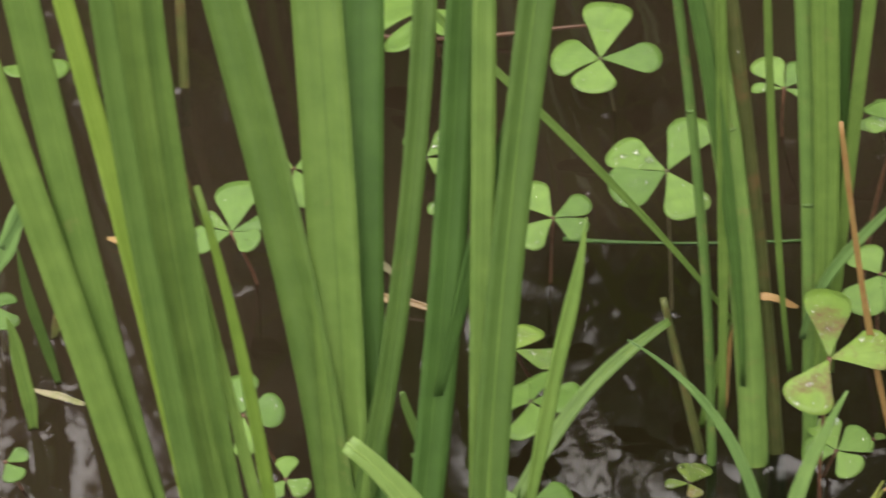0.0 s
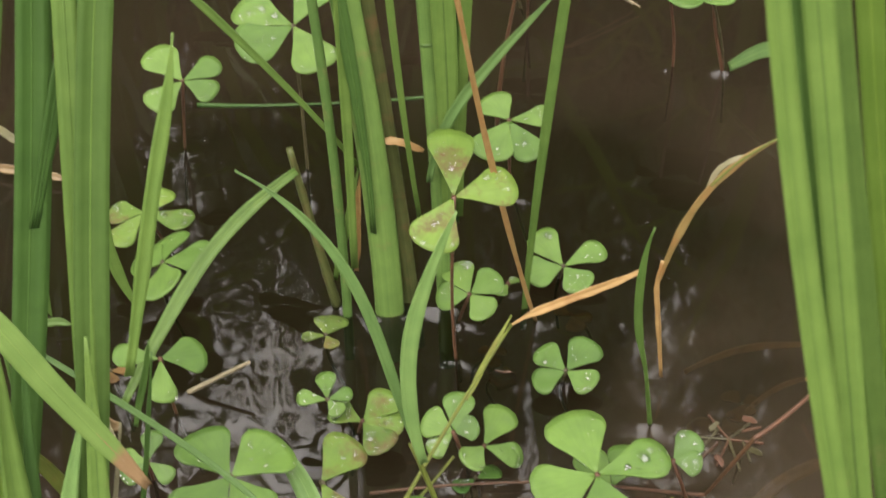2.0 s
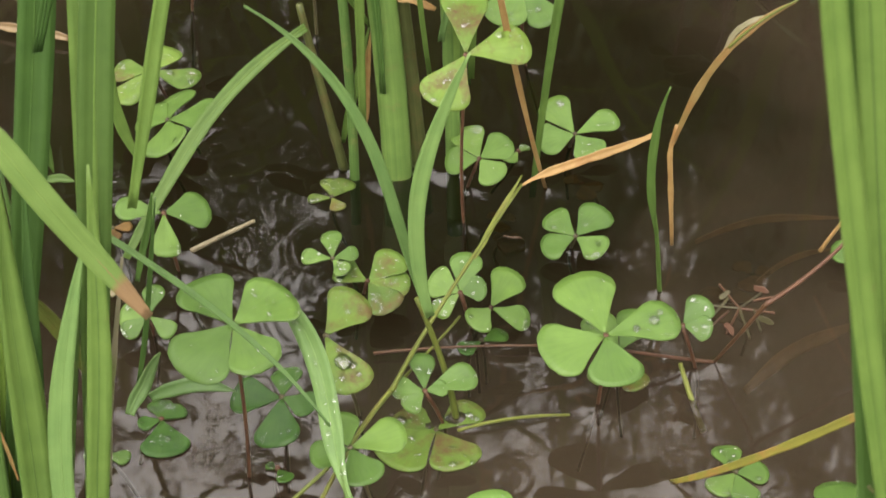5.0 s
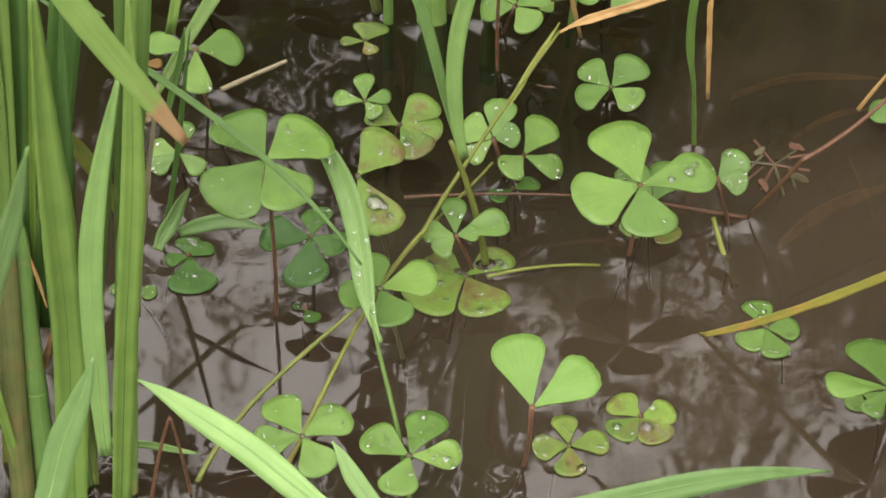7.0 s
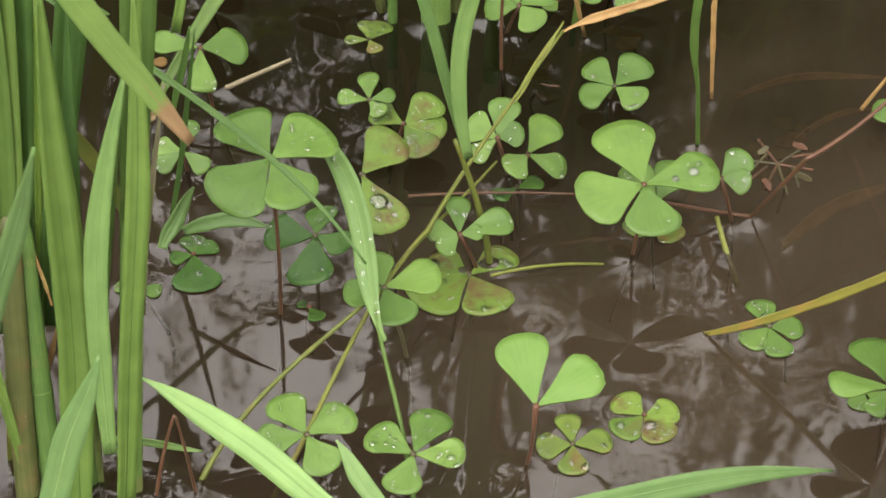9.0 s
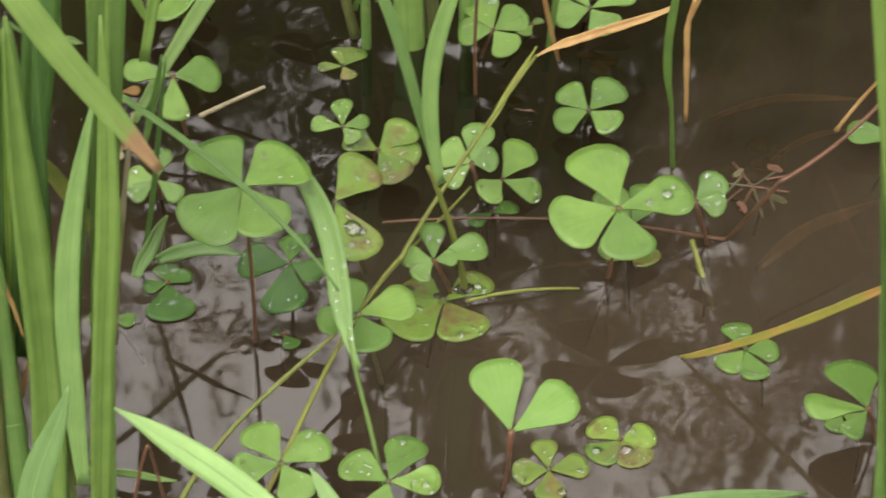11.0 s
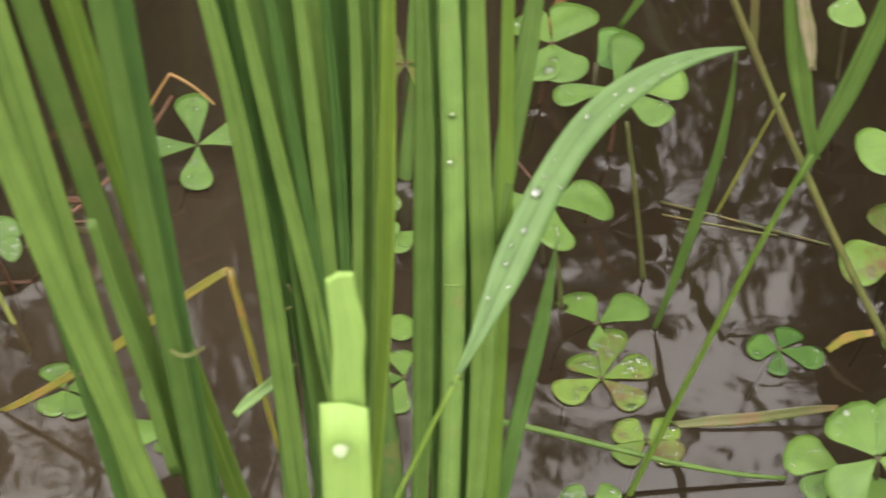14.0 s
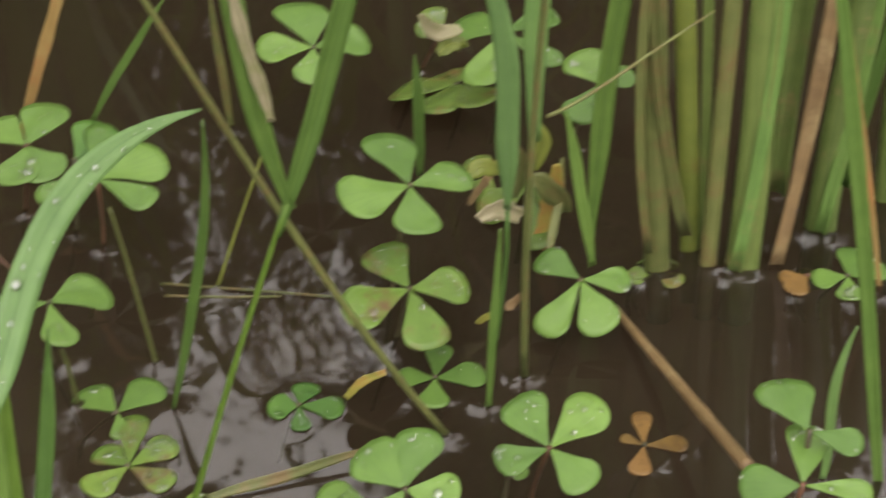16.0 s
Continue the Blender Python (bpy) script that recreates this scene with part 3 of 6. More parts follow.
clover(0.0174, -0.2336, 0.0200, (-0.100, -0.150), [(74, 0.0170, 28.4), (151, 0.0151, 30.2), (2, 0.0144, 26.9), (-103, 0.0136, 32.8)], "fresh")
clover(0.0501, -0.2272, 0.0360, (-0.050, -0.400), [(106, 0.0224, 26.1), (40, 0.0209, 25.2)], "bright")
clover(0.0809, -0.1918, 0.0004, (0.000, 0.000), [(139, 0.0112, 40.5), (-131, 0.0117, 36.0), (22, 0.0108, 40.1), (-54, 0.0117, 39.7)], "spotted")
clover(0.0607, -0.2060, 0.0006, (0.000, 0.000), [(101, 0.0126, 24.0), (-171, 0.0106, 39.4), (18, 0.0118, 33.2), (-84, 0.0118, 30.4)], "yellowing")
clover(0.1176, -0.1494, 0.0006, (0.000, 0.000), [(104, 0.0129, 28.6), (7, 0.0104, 39.6), (-129, 0.0115, 32.5), (-72, 0.0132, 27.0)], "fresh")
clover(0.1501, -0.1918, 0.0200, (0.200, 0.000), [(105, 0.0214, 30.3), (-173, 0.0182, 21.5), (-119, 0.0140, 18.7)], "fresh")
clover(0.0288, -0.0909, 0.0200, (-0.300, -0.650), [(76, 0.0144, 30.8), (149, 0.0123, 36.2), (-138, 0.0108, 27.5), (16, 0.0088, 42.2)], "fresh")
clover(0.0385, -0.0882, 0.0120, (0.400, -0.250), [(72, 0.0199, 23.9), (-4, 0.0143, 27.6), (-120, 0.0105, 39.5)], "fresh")
clover(0.0358, -0.0919, 0.0006, (0.000, 0.000), [(-142, 0.0089), (33, 0.0093)], "dull")
clover(0.0211, -0.1398, 0.0200, (-0.000, -0.400), [(97, 0.0134, 23.2), (172, 0.0103, 29.7), (14, 0.0073, 31.5), (-128, 0.0086, 34.4), (28, 0.0170, 22.9)], "fresh")
clover(0.0243, -0.1363, 0.0006, (0.000, 0.000), [(-140, 0.0217, 42.9), (-59, 0.0191, 35.9), (47, 0.0178, 27.1), (158, 0.0152, 43.7)], "spotted", large=((3, 0.8, 0.1, 0.0022), (0, 0.4, -0.3, 0.0012), (1, 0.5, 0.2, 0.0008)))
clover(0.0023, -0.1775, 0.0300, (0.012, -0.140), [(112, 0.0140), (25, 0.0174), (-62, 0.0151), (-157, 0.0120)], "fresh")
clover(-0.0225, -0.1456, 0.0200, (-0.250, -0.200), [(173, 0.0169, 32.8), (-94, 0.0179, 32.5), (86, 0.0126, 32.1), (-23, 0.0119, 31.8)], "dull")
clover(-0.0034, -0.0749, 0.0100, (-0.050, -0.200), [(50, 0.0155, 33.8), (151, 0.0132, 30.9), (-53, 0.0154, 32.8), (1, 0.0143, 31.4)], "spotted")
clover(-0.0157, -0.0697, 0.0150, (-0.100, -0.300), [(97, 0.0125, 22.4), (170, 0.0111, 22.5), (21, 0.0090, 26.6), (-49, 0.0077, 33.0)], "fresh")
clover(-0.0226, -0.0162, 0.0006, (0.000, 0.000), [(70, 0.0123, 31.4), (-173, 0.0086, 24.6), (-61, 0.0080, 29.5), (105, 0.0118, 17.9)], "yellowing")
clover(-0.0721, -0.0678, 0.0300, (0.300, -0.300), [(25, 0.0165, 35.9), (-73, 0.0167, 22.9), (-178, 0.0160, 23.2)], "fresh")
clover(-0.0733, -0.0976, 0.0100, (-0.150, -0.450), [(175, 0.0105, 36.2), (-140, 0.0105, 29.1), (-38, 0.0109, 24.2), (85, 0.0119, 26.0)], "fresh")
clover(-0.0630, -0.1371, 0.0006, (0.000, 0.000), [(-159, 0.0077), (43, 0.0087), (-75, 0.0174), (104, 0.0096)], "dull")
clover(-0.0233, -0.1571, 0.0006, (0.000, 0.000), [(156, 0.0041), (-53, 0.0065)], "dull")
clover(-0.0779, -0.1549, 0.0006, (0.000, 0.000), [(-2, 0.0082), (175, 0.0067)], "fresh")
clover(0.0808, -0.1027, 0.0006, (0.000, 0.000), [(-139, 0.0108), (-45, 0.0121)], "yellowing")
clover(-0.0903, 0.1030, 0.0340, (0.050, -0.300), [(131, 0.0220, 28.7), (41, 0.0175, 26.0), (-127, 0.0181, 31.7), (-21, 0.0154, 30.8)], "fresh")
clover(-0.0421, 0.0895, 0.0680, (-0.000, -0.350), [(153, 0.0260, 25.2), (72, 0.0292, 25.0), (-144, 0.0240, 34.8), (-60, 0.0242, 29.9)], "fresh", large=((0, 0.6, -0.3, 0.0015), (0, 0.75, 0.2, 0.0012), (0, 0.35, -0.3, 0.0018), (2, 0.8, 0.2, 0.0009)))
clover(0.0632, 0.0169, 0.0090, (-0.080, -0.320), [(121, 0.0202, 24.1), (-163, 0.0142, 41.2), (33, 0.0176, 23.5), (-56, 0.0135, 37.2)], "fresh")
clover(0.0299, -0.0090, 0.0150, (-0.100, -0.450), [(112, 0.0155, 31.4), (38, 0.0131, 38.3), (-176, 0.0127, 36.8), (-53, 0.0115, 40.7)], "fresh")
clover(0.0426, 0.0163, 0.0006, (0.000, 0.000), [(55, 0.0053), (-122, 0.0075)], "fresh")
clover(0.0267, -0.0338, 0.0749, (0.100, -0.550), [(96, 0.0274, 23.0), (23, 0.0224, 27.1), (-108, 0.0217, 32.0)], "spotted")
clover(0.0414, 0.0679, 0.0400, (-0.100, -0.300), [(121, 0.0159, 36.7), (-117, 0.0202, 35.2), (8, 0.0166, 25.2), (-64, 0.0211, 23.1)], "fresh", large=((3, 0.6, 0.0, 0.0013), (1, 0.7, 0.3, 0.0009), (2, 0.7, 0.0, 0.0008)))
clover(0.0444, 0.1977, 0.0300, (0.050, -0.100), [(126, 0.0176, 37.9), (48, 0.0171, 41.0), (-154, 0.0146, 23.4), (-51, 0.0135, 22.7)], "fresh")
clover(0.1196, 0.1575, 0.0500, (-0.000, 0.000), [(103, 0.0310, 28.2), (-170, 0.0218, 24.0), (-126, 0.0229, 26.9), (-74, 0.0182, 31.5), (61, 0.0229, 31.3)], "fresh")
clover(0.1031, 0.1625, 0.0500, (-0.133, -0.081), [(164, 0.0120), (48, 0.0143), (-98, 0.0100)], "fresh")
clover(-0.0950, 0.0317, 0.0200, (-0.050, -0.100), [(62, 0.0150, 32.4), (-17, 0.0198, 23.7), (176, 0.0143, 35.2), (-121, 0.0194, 24.3)], "spotted")
clover(-0.0830, 0.0005, 0.0200, (-0.500, -0.050), [(92, 0.0189, 37.7), (-8, 0.0200, 32.0), (-83, 0.0201, 35.5), (147, 0.0157, 42.8)], "fresh")
clover(-0.2214, 0.0857, 0.0300, (-0.200, -0.450), [(88, 0.0259, 32.1), (144, 0.0190, 13.9), (-163, 0.0178, 30.8), (-32, 0.0147, 30.5), (24, 0.0159, 19.0)], "fresh")
clover(-0.0903, 0.2415, 0.0300, (-0.000, -0.350), [(89, 0.0356, 25.3), (7, 0.0282, 25.4), (-95, 0.0201, 41.3), (174, 0.0228, 40.0)], "fresh")
clover(-0.1777, 0.2837, 0.0300, (-0.300, -0.150), [(-121, 0.0322, 21.4), (166, 0.0334, 36.6), (-50, 0.0295, 22.1)], "fresh")
clover(-0.2077, 0.1361, 0.0300, (0.276, -0.238), [(160, 0.0196), (-53, 0.0218), (44, 0.0127)], "fresh")
clover(-0.1606, 0.1819, 0.0100, (0.250, -0.550), [(125, 0.0147, 31.8), (62, 0.0171, 25.6), (-134, 0.0079, 42.4), (-26, 0.0110, 32.0)], "fresh")
clover(-0.1435, 0.1420, 0.0100, (0.067, -0.279), [(71, 0.0090), (188, 0.0083), (-65, 0.0094)], "fresh")
clover(-0.3573, 0.2169, 0.0300, (0.138, 0.027), [(82, 0.0170), (-101, 0.0152), (-5, 0.0200)], "fresh")
clover(-0.3010, 0.0240, 0.0300, (0.188, -0.179), [(70, 0.0094), (-44, 0.0122)], "fresh")
clover(-0.2693, -0.0570, 0.0200, (0.050, -0.207), [(45, 0.0089), (-47, 0.0097)], "fresh")
clover(-0.0056, 0.2217, 0.0300, (0.050, -0.400), [(122, 0.0203, 30.0), (65, 0.0189, 28.6), (-180, 0.0144, 15.1), (-18, 0.0116, 18.4)], "fresh")
clover(0.0335, 0.2190, 0.0200, (0.033, -0.137), [(58, 0.0128), (-107, 0.0107), (-45, 0.0126)], "fresh")
clover(-0.1844, -0.0317, 0.0300, (-0.050, -0.350), [(107, 0.0189, 30.8), (17, 0.0152, 40.8), (-160, 0.0254, 12.3), (-75, 0.0182, 18.4)], "fresh")
clover(-0.1596, -0.0657, 0.0300, (0.067, -0.279), [(100, 0.0106), (-113, 0.0084), (-21, 0.0096)], "fresh")
clover(0.1713, -0.0470, 0.0080, (-0.100, -0.300), [(87, 0.0228, 19.2), (13, 0.0187, 24.3), (-102, 0.0176, 24.2), (172, 0.0193, 19.6)], "fresh")
clover(0.2204, -0.0995, 0.0100, (-0.450, -0.450), [(77, 0.0153, 26.8), (18, 0.0108, 22.0), (-49, 0.0108, 16.9), (-96, 0.0158, 18.5), (-132, 0.0157, 20.6)], "fresh")
clover(0.2268, -0.1051, 0.0080, (-0.057, -0.205), [(-51, 0.0079), (-89, 0.0090)], "fresh")
clover(0.2369, -0.0743, 0.0500, (0.050, 0.000), [(121, 0.0196, 33.1), (-156, 0.0212, 33.1), (-65, 0.0225, 24.3), (45, 0.0218, 24.1)], "spotted")
clover(0.2932, -0.0443, 0.0300, (-0.150, -0.100), [(45, 0.0217, 32.9), (-83, 0.0191, 32.7), (110, 0.0193, 29.3), (-126, 0.0188, 34.6)], "fresh")
clover(0.3073, -0.0735, 0.0300, (-0.100, -0.200), [(3, 0.0245, 30.8), (-57, 0.0228, 18.8), (65, 0.0266, 16.5), (175, 0.0209, 18.4)], "fresh")
clover(0.3047, -0.0595, 0.0300, (-0.164, -0.332), [(38, 0.0183), (-4, 0.0120)], "dull")
clover(0.2713, -0.1284, 0.0300, (0.150, -0.150), [(10, 0.0209, 33.4), (-97, 0.0196, 22.0), (175, 0.0200, 23.9)], "fresh")
clover(0.2812, -0.1534, 0.0006, (0.000, 0.000), [(109, 0.0163, 31.5), (25, 0.0184, 29.8), (-103, 0.0123, 21.7)], "fresh")
clover(0.2755, -0.1778, 0.0006, (0.000, 0.000), [(114, 0.0130, 31.5), (13, 0.0169, 25.8), (-163, 0.0160, 29.0), (-58, 0.0162, 25.3), (65, 0.0232, 15.7)], "spotted", large=((0, 0.6, 0.0, 0.0012), (2, 0.6, 0.2, 0.0010), (3, 0.5, 0.0, 0.0009)))
clover(0.2814, -0.2058, 0.0006, (0.000, 0.000), [(135, 0.0107, 44.4), (24, 0.0113, 35.9), (-148, 0.0122, 30.9), (-51, 0.0121, 37.2)], "spotted")
clover(0.3321, -0.1763, 0.0006, (0.000, 0.000), [(154, 0.0099, 51.5), (50, 0.0111, 31.8), (-32, 0.0139, 29.4), (-112, 0.0116, 20.4)], "dull")
clover(0.3752, -0.1841, 0.0006, (0.000, 0.000), [(57, 0.0173, 19.9), (149, 0.0121, 31.3), (-18, 0.0159, 30.4), (-120, 0.0141, 26.6)], "fresh")
clover(0.3759, -0.1656, 0.0230, (0.050, -0.250), [(98, 0.0203, 32.2), (-177, 0.0229, 28.6), (-11, 0.0198, 30.6), (-97, 0.0229, 25.9)], "spotted")
clover(0.3856, -0.1474, 0.0480, (0.200, -0.200), [(87, 0.0243, 29.9), (-177, 0.0247, 30.1), (3, 0.0217, 25.7), (-106, 0.0223, 27.5)], "fresh", large=((2, 0.7, 0.0, 0.0010), (2, 0.85, -0.3, 0.0012), (2, 0.55, 0.4, 0.0008)))
clover(0.3255, -0.2640, 0.0410, (-0.250, -0.350), [(102, 0.0181, 34.4), (49, 0.0190, 28.5), (-43, 0.0151, 36.8), (-153, 0.0164, 32.5)], "fresh", large=((2, 0.6, 0.1, 0.0016), (1, 0.8, 0.2, 0.0008), (2, 0.85, 0.6, 0.0009)))
clover(0.3194, -0.2558, 0.0300, (0.050, -0.150), [(139, 0.0158, 38.6), (-152, 0.0136, 24.0), (-55, 0.0168, 27.0)], "fresh")
clover(0.3725, -0.2602, 0.0330, (-0.200, -0.200), [(89, 0.0198, 28.0), (18, 0.0212, 27.5), (171, 0.0160, 26.6), (-77, 0.0170, 29.4)], "fresh", large=((2, 0.6, 0.0, 0.0011),))
clover(0.4296, -0.1801, 0.0170, (-0.250, -0.250), [(108, 0.0173, 25.6), (-28, 0.0158, 24.3), (-151, 0.0223, 19.5), (-99, 0.0203, 26.7)], "fresh")
clover(0.4167, -0.2414, 0.0006, (0.000, 0.000), [(62, 0.0155, 15.5), (122, 0.0080, 19.2), (-22, 0.0131, 22.5), (-129, 0.0132, 20.7)], "withered")
clover(0.5197, -0.2013, 0.0006, (0.000, 0.000), [(51, 0.0164, 21.9), (159, 0.0122, 35.8), (-121, 0.0127, 27.2), (-2, 0.0142, 38.3)], "fresh")
clover(0.4286, -0.3032, 0.0500, (0.050, -0.250), [(87, 0.0196, 35.9), (-41, 0.0152, 26.0)], "fresh")
clover(0.4217, -0.3115, 0.0400, (-0.050, -0.300), [(52, 0.0200, 24.6), (157, 0.0174, 34.9), (-31, 0.0193, 15.1)], "fresh")
clover(0.3980, -0.0475, 0.0400, (0.100, -0.250), [(162, 0.0199, 29.8), (1, 0.0216, 31.2), (-116, 0.0180, 28.2), (79, 0.0249, 31.7)], "fresh")
clover(0.4581, -0.0297, 0.0200, (-0.130, -0.255), [(148, 0.0105), (-71, 0.0094), (85, 0.0126)], "yellowing")
clover(0.4527, -0.0508, 0.0100, (-0.100, 0.300), [(95, 0.0205, 44.7), (139, 0.0253, 32.9), (-147, 0.0212, 34.8), (-90, 0.0235, 28.4), (62, 0.0164, 24.6)], "yellowing")
clover(0.4689, -0.0556, 0.0300, (-0.250, -0.050), [(120, 0.0219, 33.3), (-143, 0.0276, 20.3), (-72, 0.0271, 12.1), (-5, 0.0213, 24.0)], "fresh")
clover(0.4825, -0.1012, 0.0300, (-0.350, -0.350), [(88, 0.0165, 35.9), (-152, 0.0175, 28.6), (-10, 0.0125, 30.6)], "fresh")
clover(0.4448, -0.1185, 0.0100, (-0.500, 0.000), [(171, 0.0199, 34.2), (91, 0.0117, 34.0), (-62, 0.0140, 34.5), (-116, 0.0295, 12.0)], "yellowing")
clover(0.4432, -0.0951, 0.0006, (0.000, 0.000), [(96, 0.0125), (-141, 0.0111), (-2, 0.0078)], "yellowing")
clover(0.4643, -0.1704, 0.0006, (0.000, 0.000), [(-195, 0.0094), (-54, 0.0090), (85, 0.0084)], "yellowing")
clover(0.5081, -0.1952, 0.0006, (0.000, 0.000), [(-154, 0.0112), (-199, 0.0096)], "withered")
clover(0.2177, -0.1653, 0.0006, (0.000, 0.000), [(86, 0.0126, 24.2), (170, 0.0121, 34.3), (-116, 0.0154, 23.5)], "fresh")
clover(0.1457, -0.1745, 0.0006, (0.000, 0.000), [(133, 0.0069), (-22, 0.0075), (-110, 0.0078)], "fresh")
clover(0.3443, -0.2803, 0.0300, (-0.124, -0.186), [(125, 0.0079), (29, 0.0095), (-151, 0.0082)], "fresh")
clover(0.2529, -0.2456, 0.0200, (-0.037, -0.135), [(128, 0.0091), (25, 0.0097), (-106, 0.0083)], "fresh")
clover(0.3670, -0.2483, 0.0200, (-0.076, -0.276), [(-189, 0.0035), (20, 0.0063), (-80, 0.0060)], "fresh")
clover(0.2110, -0.1400, 0.0006, (0.000, 0.000), [(-13, 0.0147), (-169, 0.0047)], "fresh")
clover(0.1264, -0.0467, -0.0025, (0.000, 0.000), [(128, 0.0084), (32, 0.0066), (-103, 0.0095), (-62, 0.0066)], "withered")
clover(0.0385, -0.0214, -0.0025, (0.000, 0.000), [(145, 0.0059), (29, 0.0053), (-89, 0.0073)], "withered")
clover(0.1189, -0.0614, -0.0040, (0.000, 0.000), [(150, 0.0125), (49, 0.0107), (-121, 0.0106), (-42, 0.0118)], "withered")
clover(0.0403, -0.0293, -0.0050, (0.000, 0.000), [(153, 0.0046), (27, 0.0053), (-84, 0.0064)], "withered")
clover(0.0662, 0.0015, -0.0020, (0.000, 0.000), [(147, 0.0070), (-13, 0.0080), (-74, 0.0097)], "withered")
clover(-0.0976, -0.0393, 0.0006, (0.000, 0.000), [(147, 0.0055), (15, 0.0070), (-71, 0.0066)], "withered")
clover(0.0810, -0.1096, 0.0140, (0.000, -0.200), [(69, 0.0190, 27.0), (122, 0.0170, 27.0)], "fresh")
clover(0.0457, -0.2607, 0.0200, (0.050, -0.450), [(93, 0.0094, 38.6), (164, 0.0080, 39.6), (29, 0.0081, 38.7)], "fresh")
clover(0.1134, -0.2626, 0.0300, (0.050, -0.400), [(93, 0.0103, 38.2), (167, 0.0084, 37.9), (26, 0.0087, 34.7)], "fresh")
clover(0.4640, -0.1709, 0.0010, (0.000, 0.000), [(150, 0.0085, 32.0), (28, 0.0095, 36.0), (-62, 0.0100, 34.0)], "yellowing")
clover(0.5060, -0.1925, -0.0022, (0.000, 0.000), [(120, 0.0070, 34.0), (12, 0.0080, 36.0), (-100, 0.0070, 34.0)], "spotted")
# ---- grass, straws and twigs between the clover ----
plant("grass_tuft", "green grass tuft leaning across the clover", "grass")
stem((0.0194, -0.2451, 0.0057), (0.0142, -0.2211, 0.0184), (0.0062, -0.2072, 0.0257), (0.0011, -0.1906, 0.0344), 0.0017, 7, "rice")
leaf((0.0054, -0.1994, 0.0298), (-0.0066, -0.1805, 0.0397), (-0.0047, -0.1470, 0.0574), (-0.0304, -0.1398, 0.0612), 0.0062, 8, "blue", tip=0.25, base=0.2, droplets=True)
plant("grass_tuft", "olive grass culm with a bleached straw-coloured tip", "grass")
stem((-0.0227, -0.2337, -0.0028), (-0.0132, -0.2094, 0.0042), (-0.0059, -0.1670, 0.0164), (0.0122, -0.1413, 0.0238), 0.0017, 8, "olive")
stem((0.0111, -0.1438, 0.0231), (0.0180, -0.1249, 0.0285), (0.0284, -0.1025, 0.0349), (0.0471, -0.0648, 0.0457), 0.0016, 4, "olive")
leaf((0.0472, -0.0653, 0.0456), (0.0590, -0.0548, 0.0486), (0.0758, -0.0522, 0.0494), (0.0903, -0.0424, 0.0522), 0.0028, 0, "straw", tip=0.5, base=0.25)
leaf((0.0333, -0.0939, 0.0368), (0.0367, -0.0864, 0.0390), (0.0410, -0.0740, 0.0425), (0.0469, -0.0609, 0.0463), 0.0018, 2, "olive", tip=0.1)
plant("grass_tuft", "olive grass stem lying low over the water", "grass")
stem((-0.0436, -0.2334, 0.0000), (-0.0362, -0.2153, 0.0132), (-0.0189, -0.2008, 0.0214), (-0.0032, -0.1862, 0.0300), 0.0018, 11, "olive")
plant("grass_tuft", "thin yellow-green grass stem between clover leaves", "grass")
stem((-0.0010, -0.1737, 0.0200), (0.0053, -0.1484, 0.0213), (0.0186, -0.1261, 0.0193), (0.0294, -0.1027, 0.0200), 0.0012, 5, "olive")
plant("grass_tuft", "long dark green grass blade bending over the clover", "grass")
leaf((-0.1015, -0.1409, 0.1000), (-0.0658, -0.1568, 0.0873), (-0.0274, -0.1714, 0.0761), (-0.0005, -0.1957, 0.0550), 0.0019, 13, "deep", tip=0.2)
plant("broken_stem", "snapped grass stem with its leaf hanging to the water", "grass")
stem((-0.0200, 0.0019, 0.0000), (-0.0244, 0.0015, 0.0236), (-0.0293, 0.0011, 0.0472), (-0.0332, 0.0008, 0.0708), 0.0040, 9, "dry_green")
leaf((-0.0308, -0.0030, 0.0640), (-0.0580, -0.0206, 0.0519), (-0.0737, -0.0442, 0.0308), (-0.0865, -0.0675, 0.0100), 0.0049, 12, tip=0.5)
plant("grass_tuft", "blue-green grass tuft with two arching blades", "grass")
stem((0.0302, -0.1301, 0.0000), (0.0284, -0.1302, 0.0171), (0.0238, -0.1306, 0.0337), (0.0183, -0.1311, 0.0500), 0.0024, 4, "olive")
leaf((0.0234, -0.1447, 0.0544), (0.0124, -0.1456, 0.0926), (0.0109, -0.1457, 0.1387), (-0.0251, -0.1485, 0.1631), 0.0032, 8, "blue", tip=0.0)
leaf((0.0239, -0.1497, 0.0587), (0.0157, -0.1503, 0.0897), (0.0228, -0.1498, 0.1220), (0.0357, -0.1488, 0.1507), 0.0045, 5, "blue", tip=0.1)
plant("grass_tuft", "small upright grass shoot standing in the water", "grass")
stem((0.0944, -0.0616, 0.0000), (0.0932, -0.0617, 0.0131), (0.0925, -0.0618, 0.0263), (0.0901, -0.0620, 0.0393), 0.0017, -2)
leaf((0.0918, -0.0622, 0.0257), (0.0889, -0.0624, 0.0451), (0.0871, -0.0626, 0.0653), (0.0937, -0.0620, 0.0842), 0.0027, -2, tip=0.0, base=0.3)
plant("straw", "bent orange dry rice leaf touching the water", "straw")
leaf((0.0984, -0.0404, 0.0043), (0.0960, -0.0391, 0.0456), (0.0944, -0.0394, 0.0357), (0.0975, -0.0389, 0.0538), 0.0017, -2, "straw", tip=0.7)
leaf((0.0965, -0.0391, 0.0461), (0.1028, -0.0383, 0.0718), (0.1151, -0.0377, 0.0927), (0.1325, -0.0374, 0.1019), 0.0024, -4, "straw", tip=0.4, base=0.6)
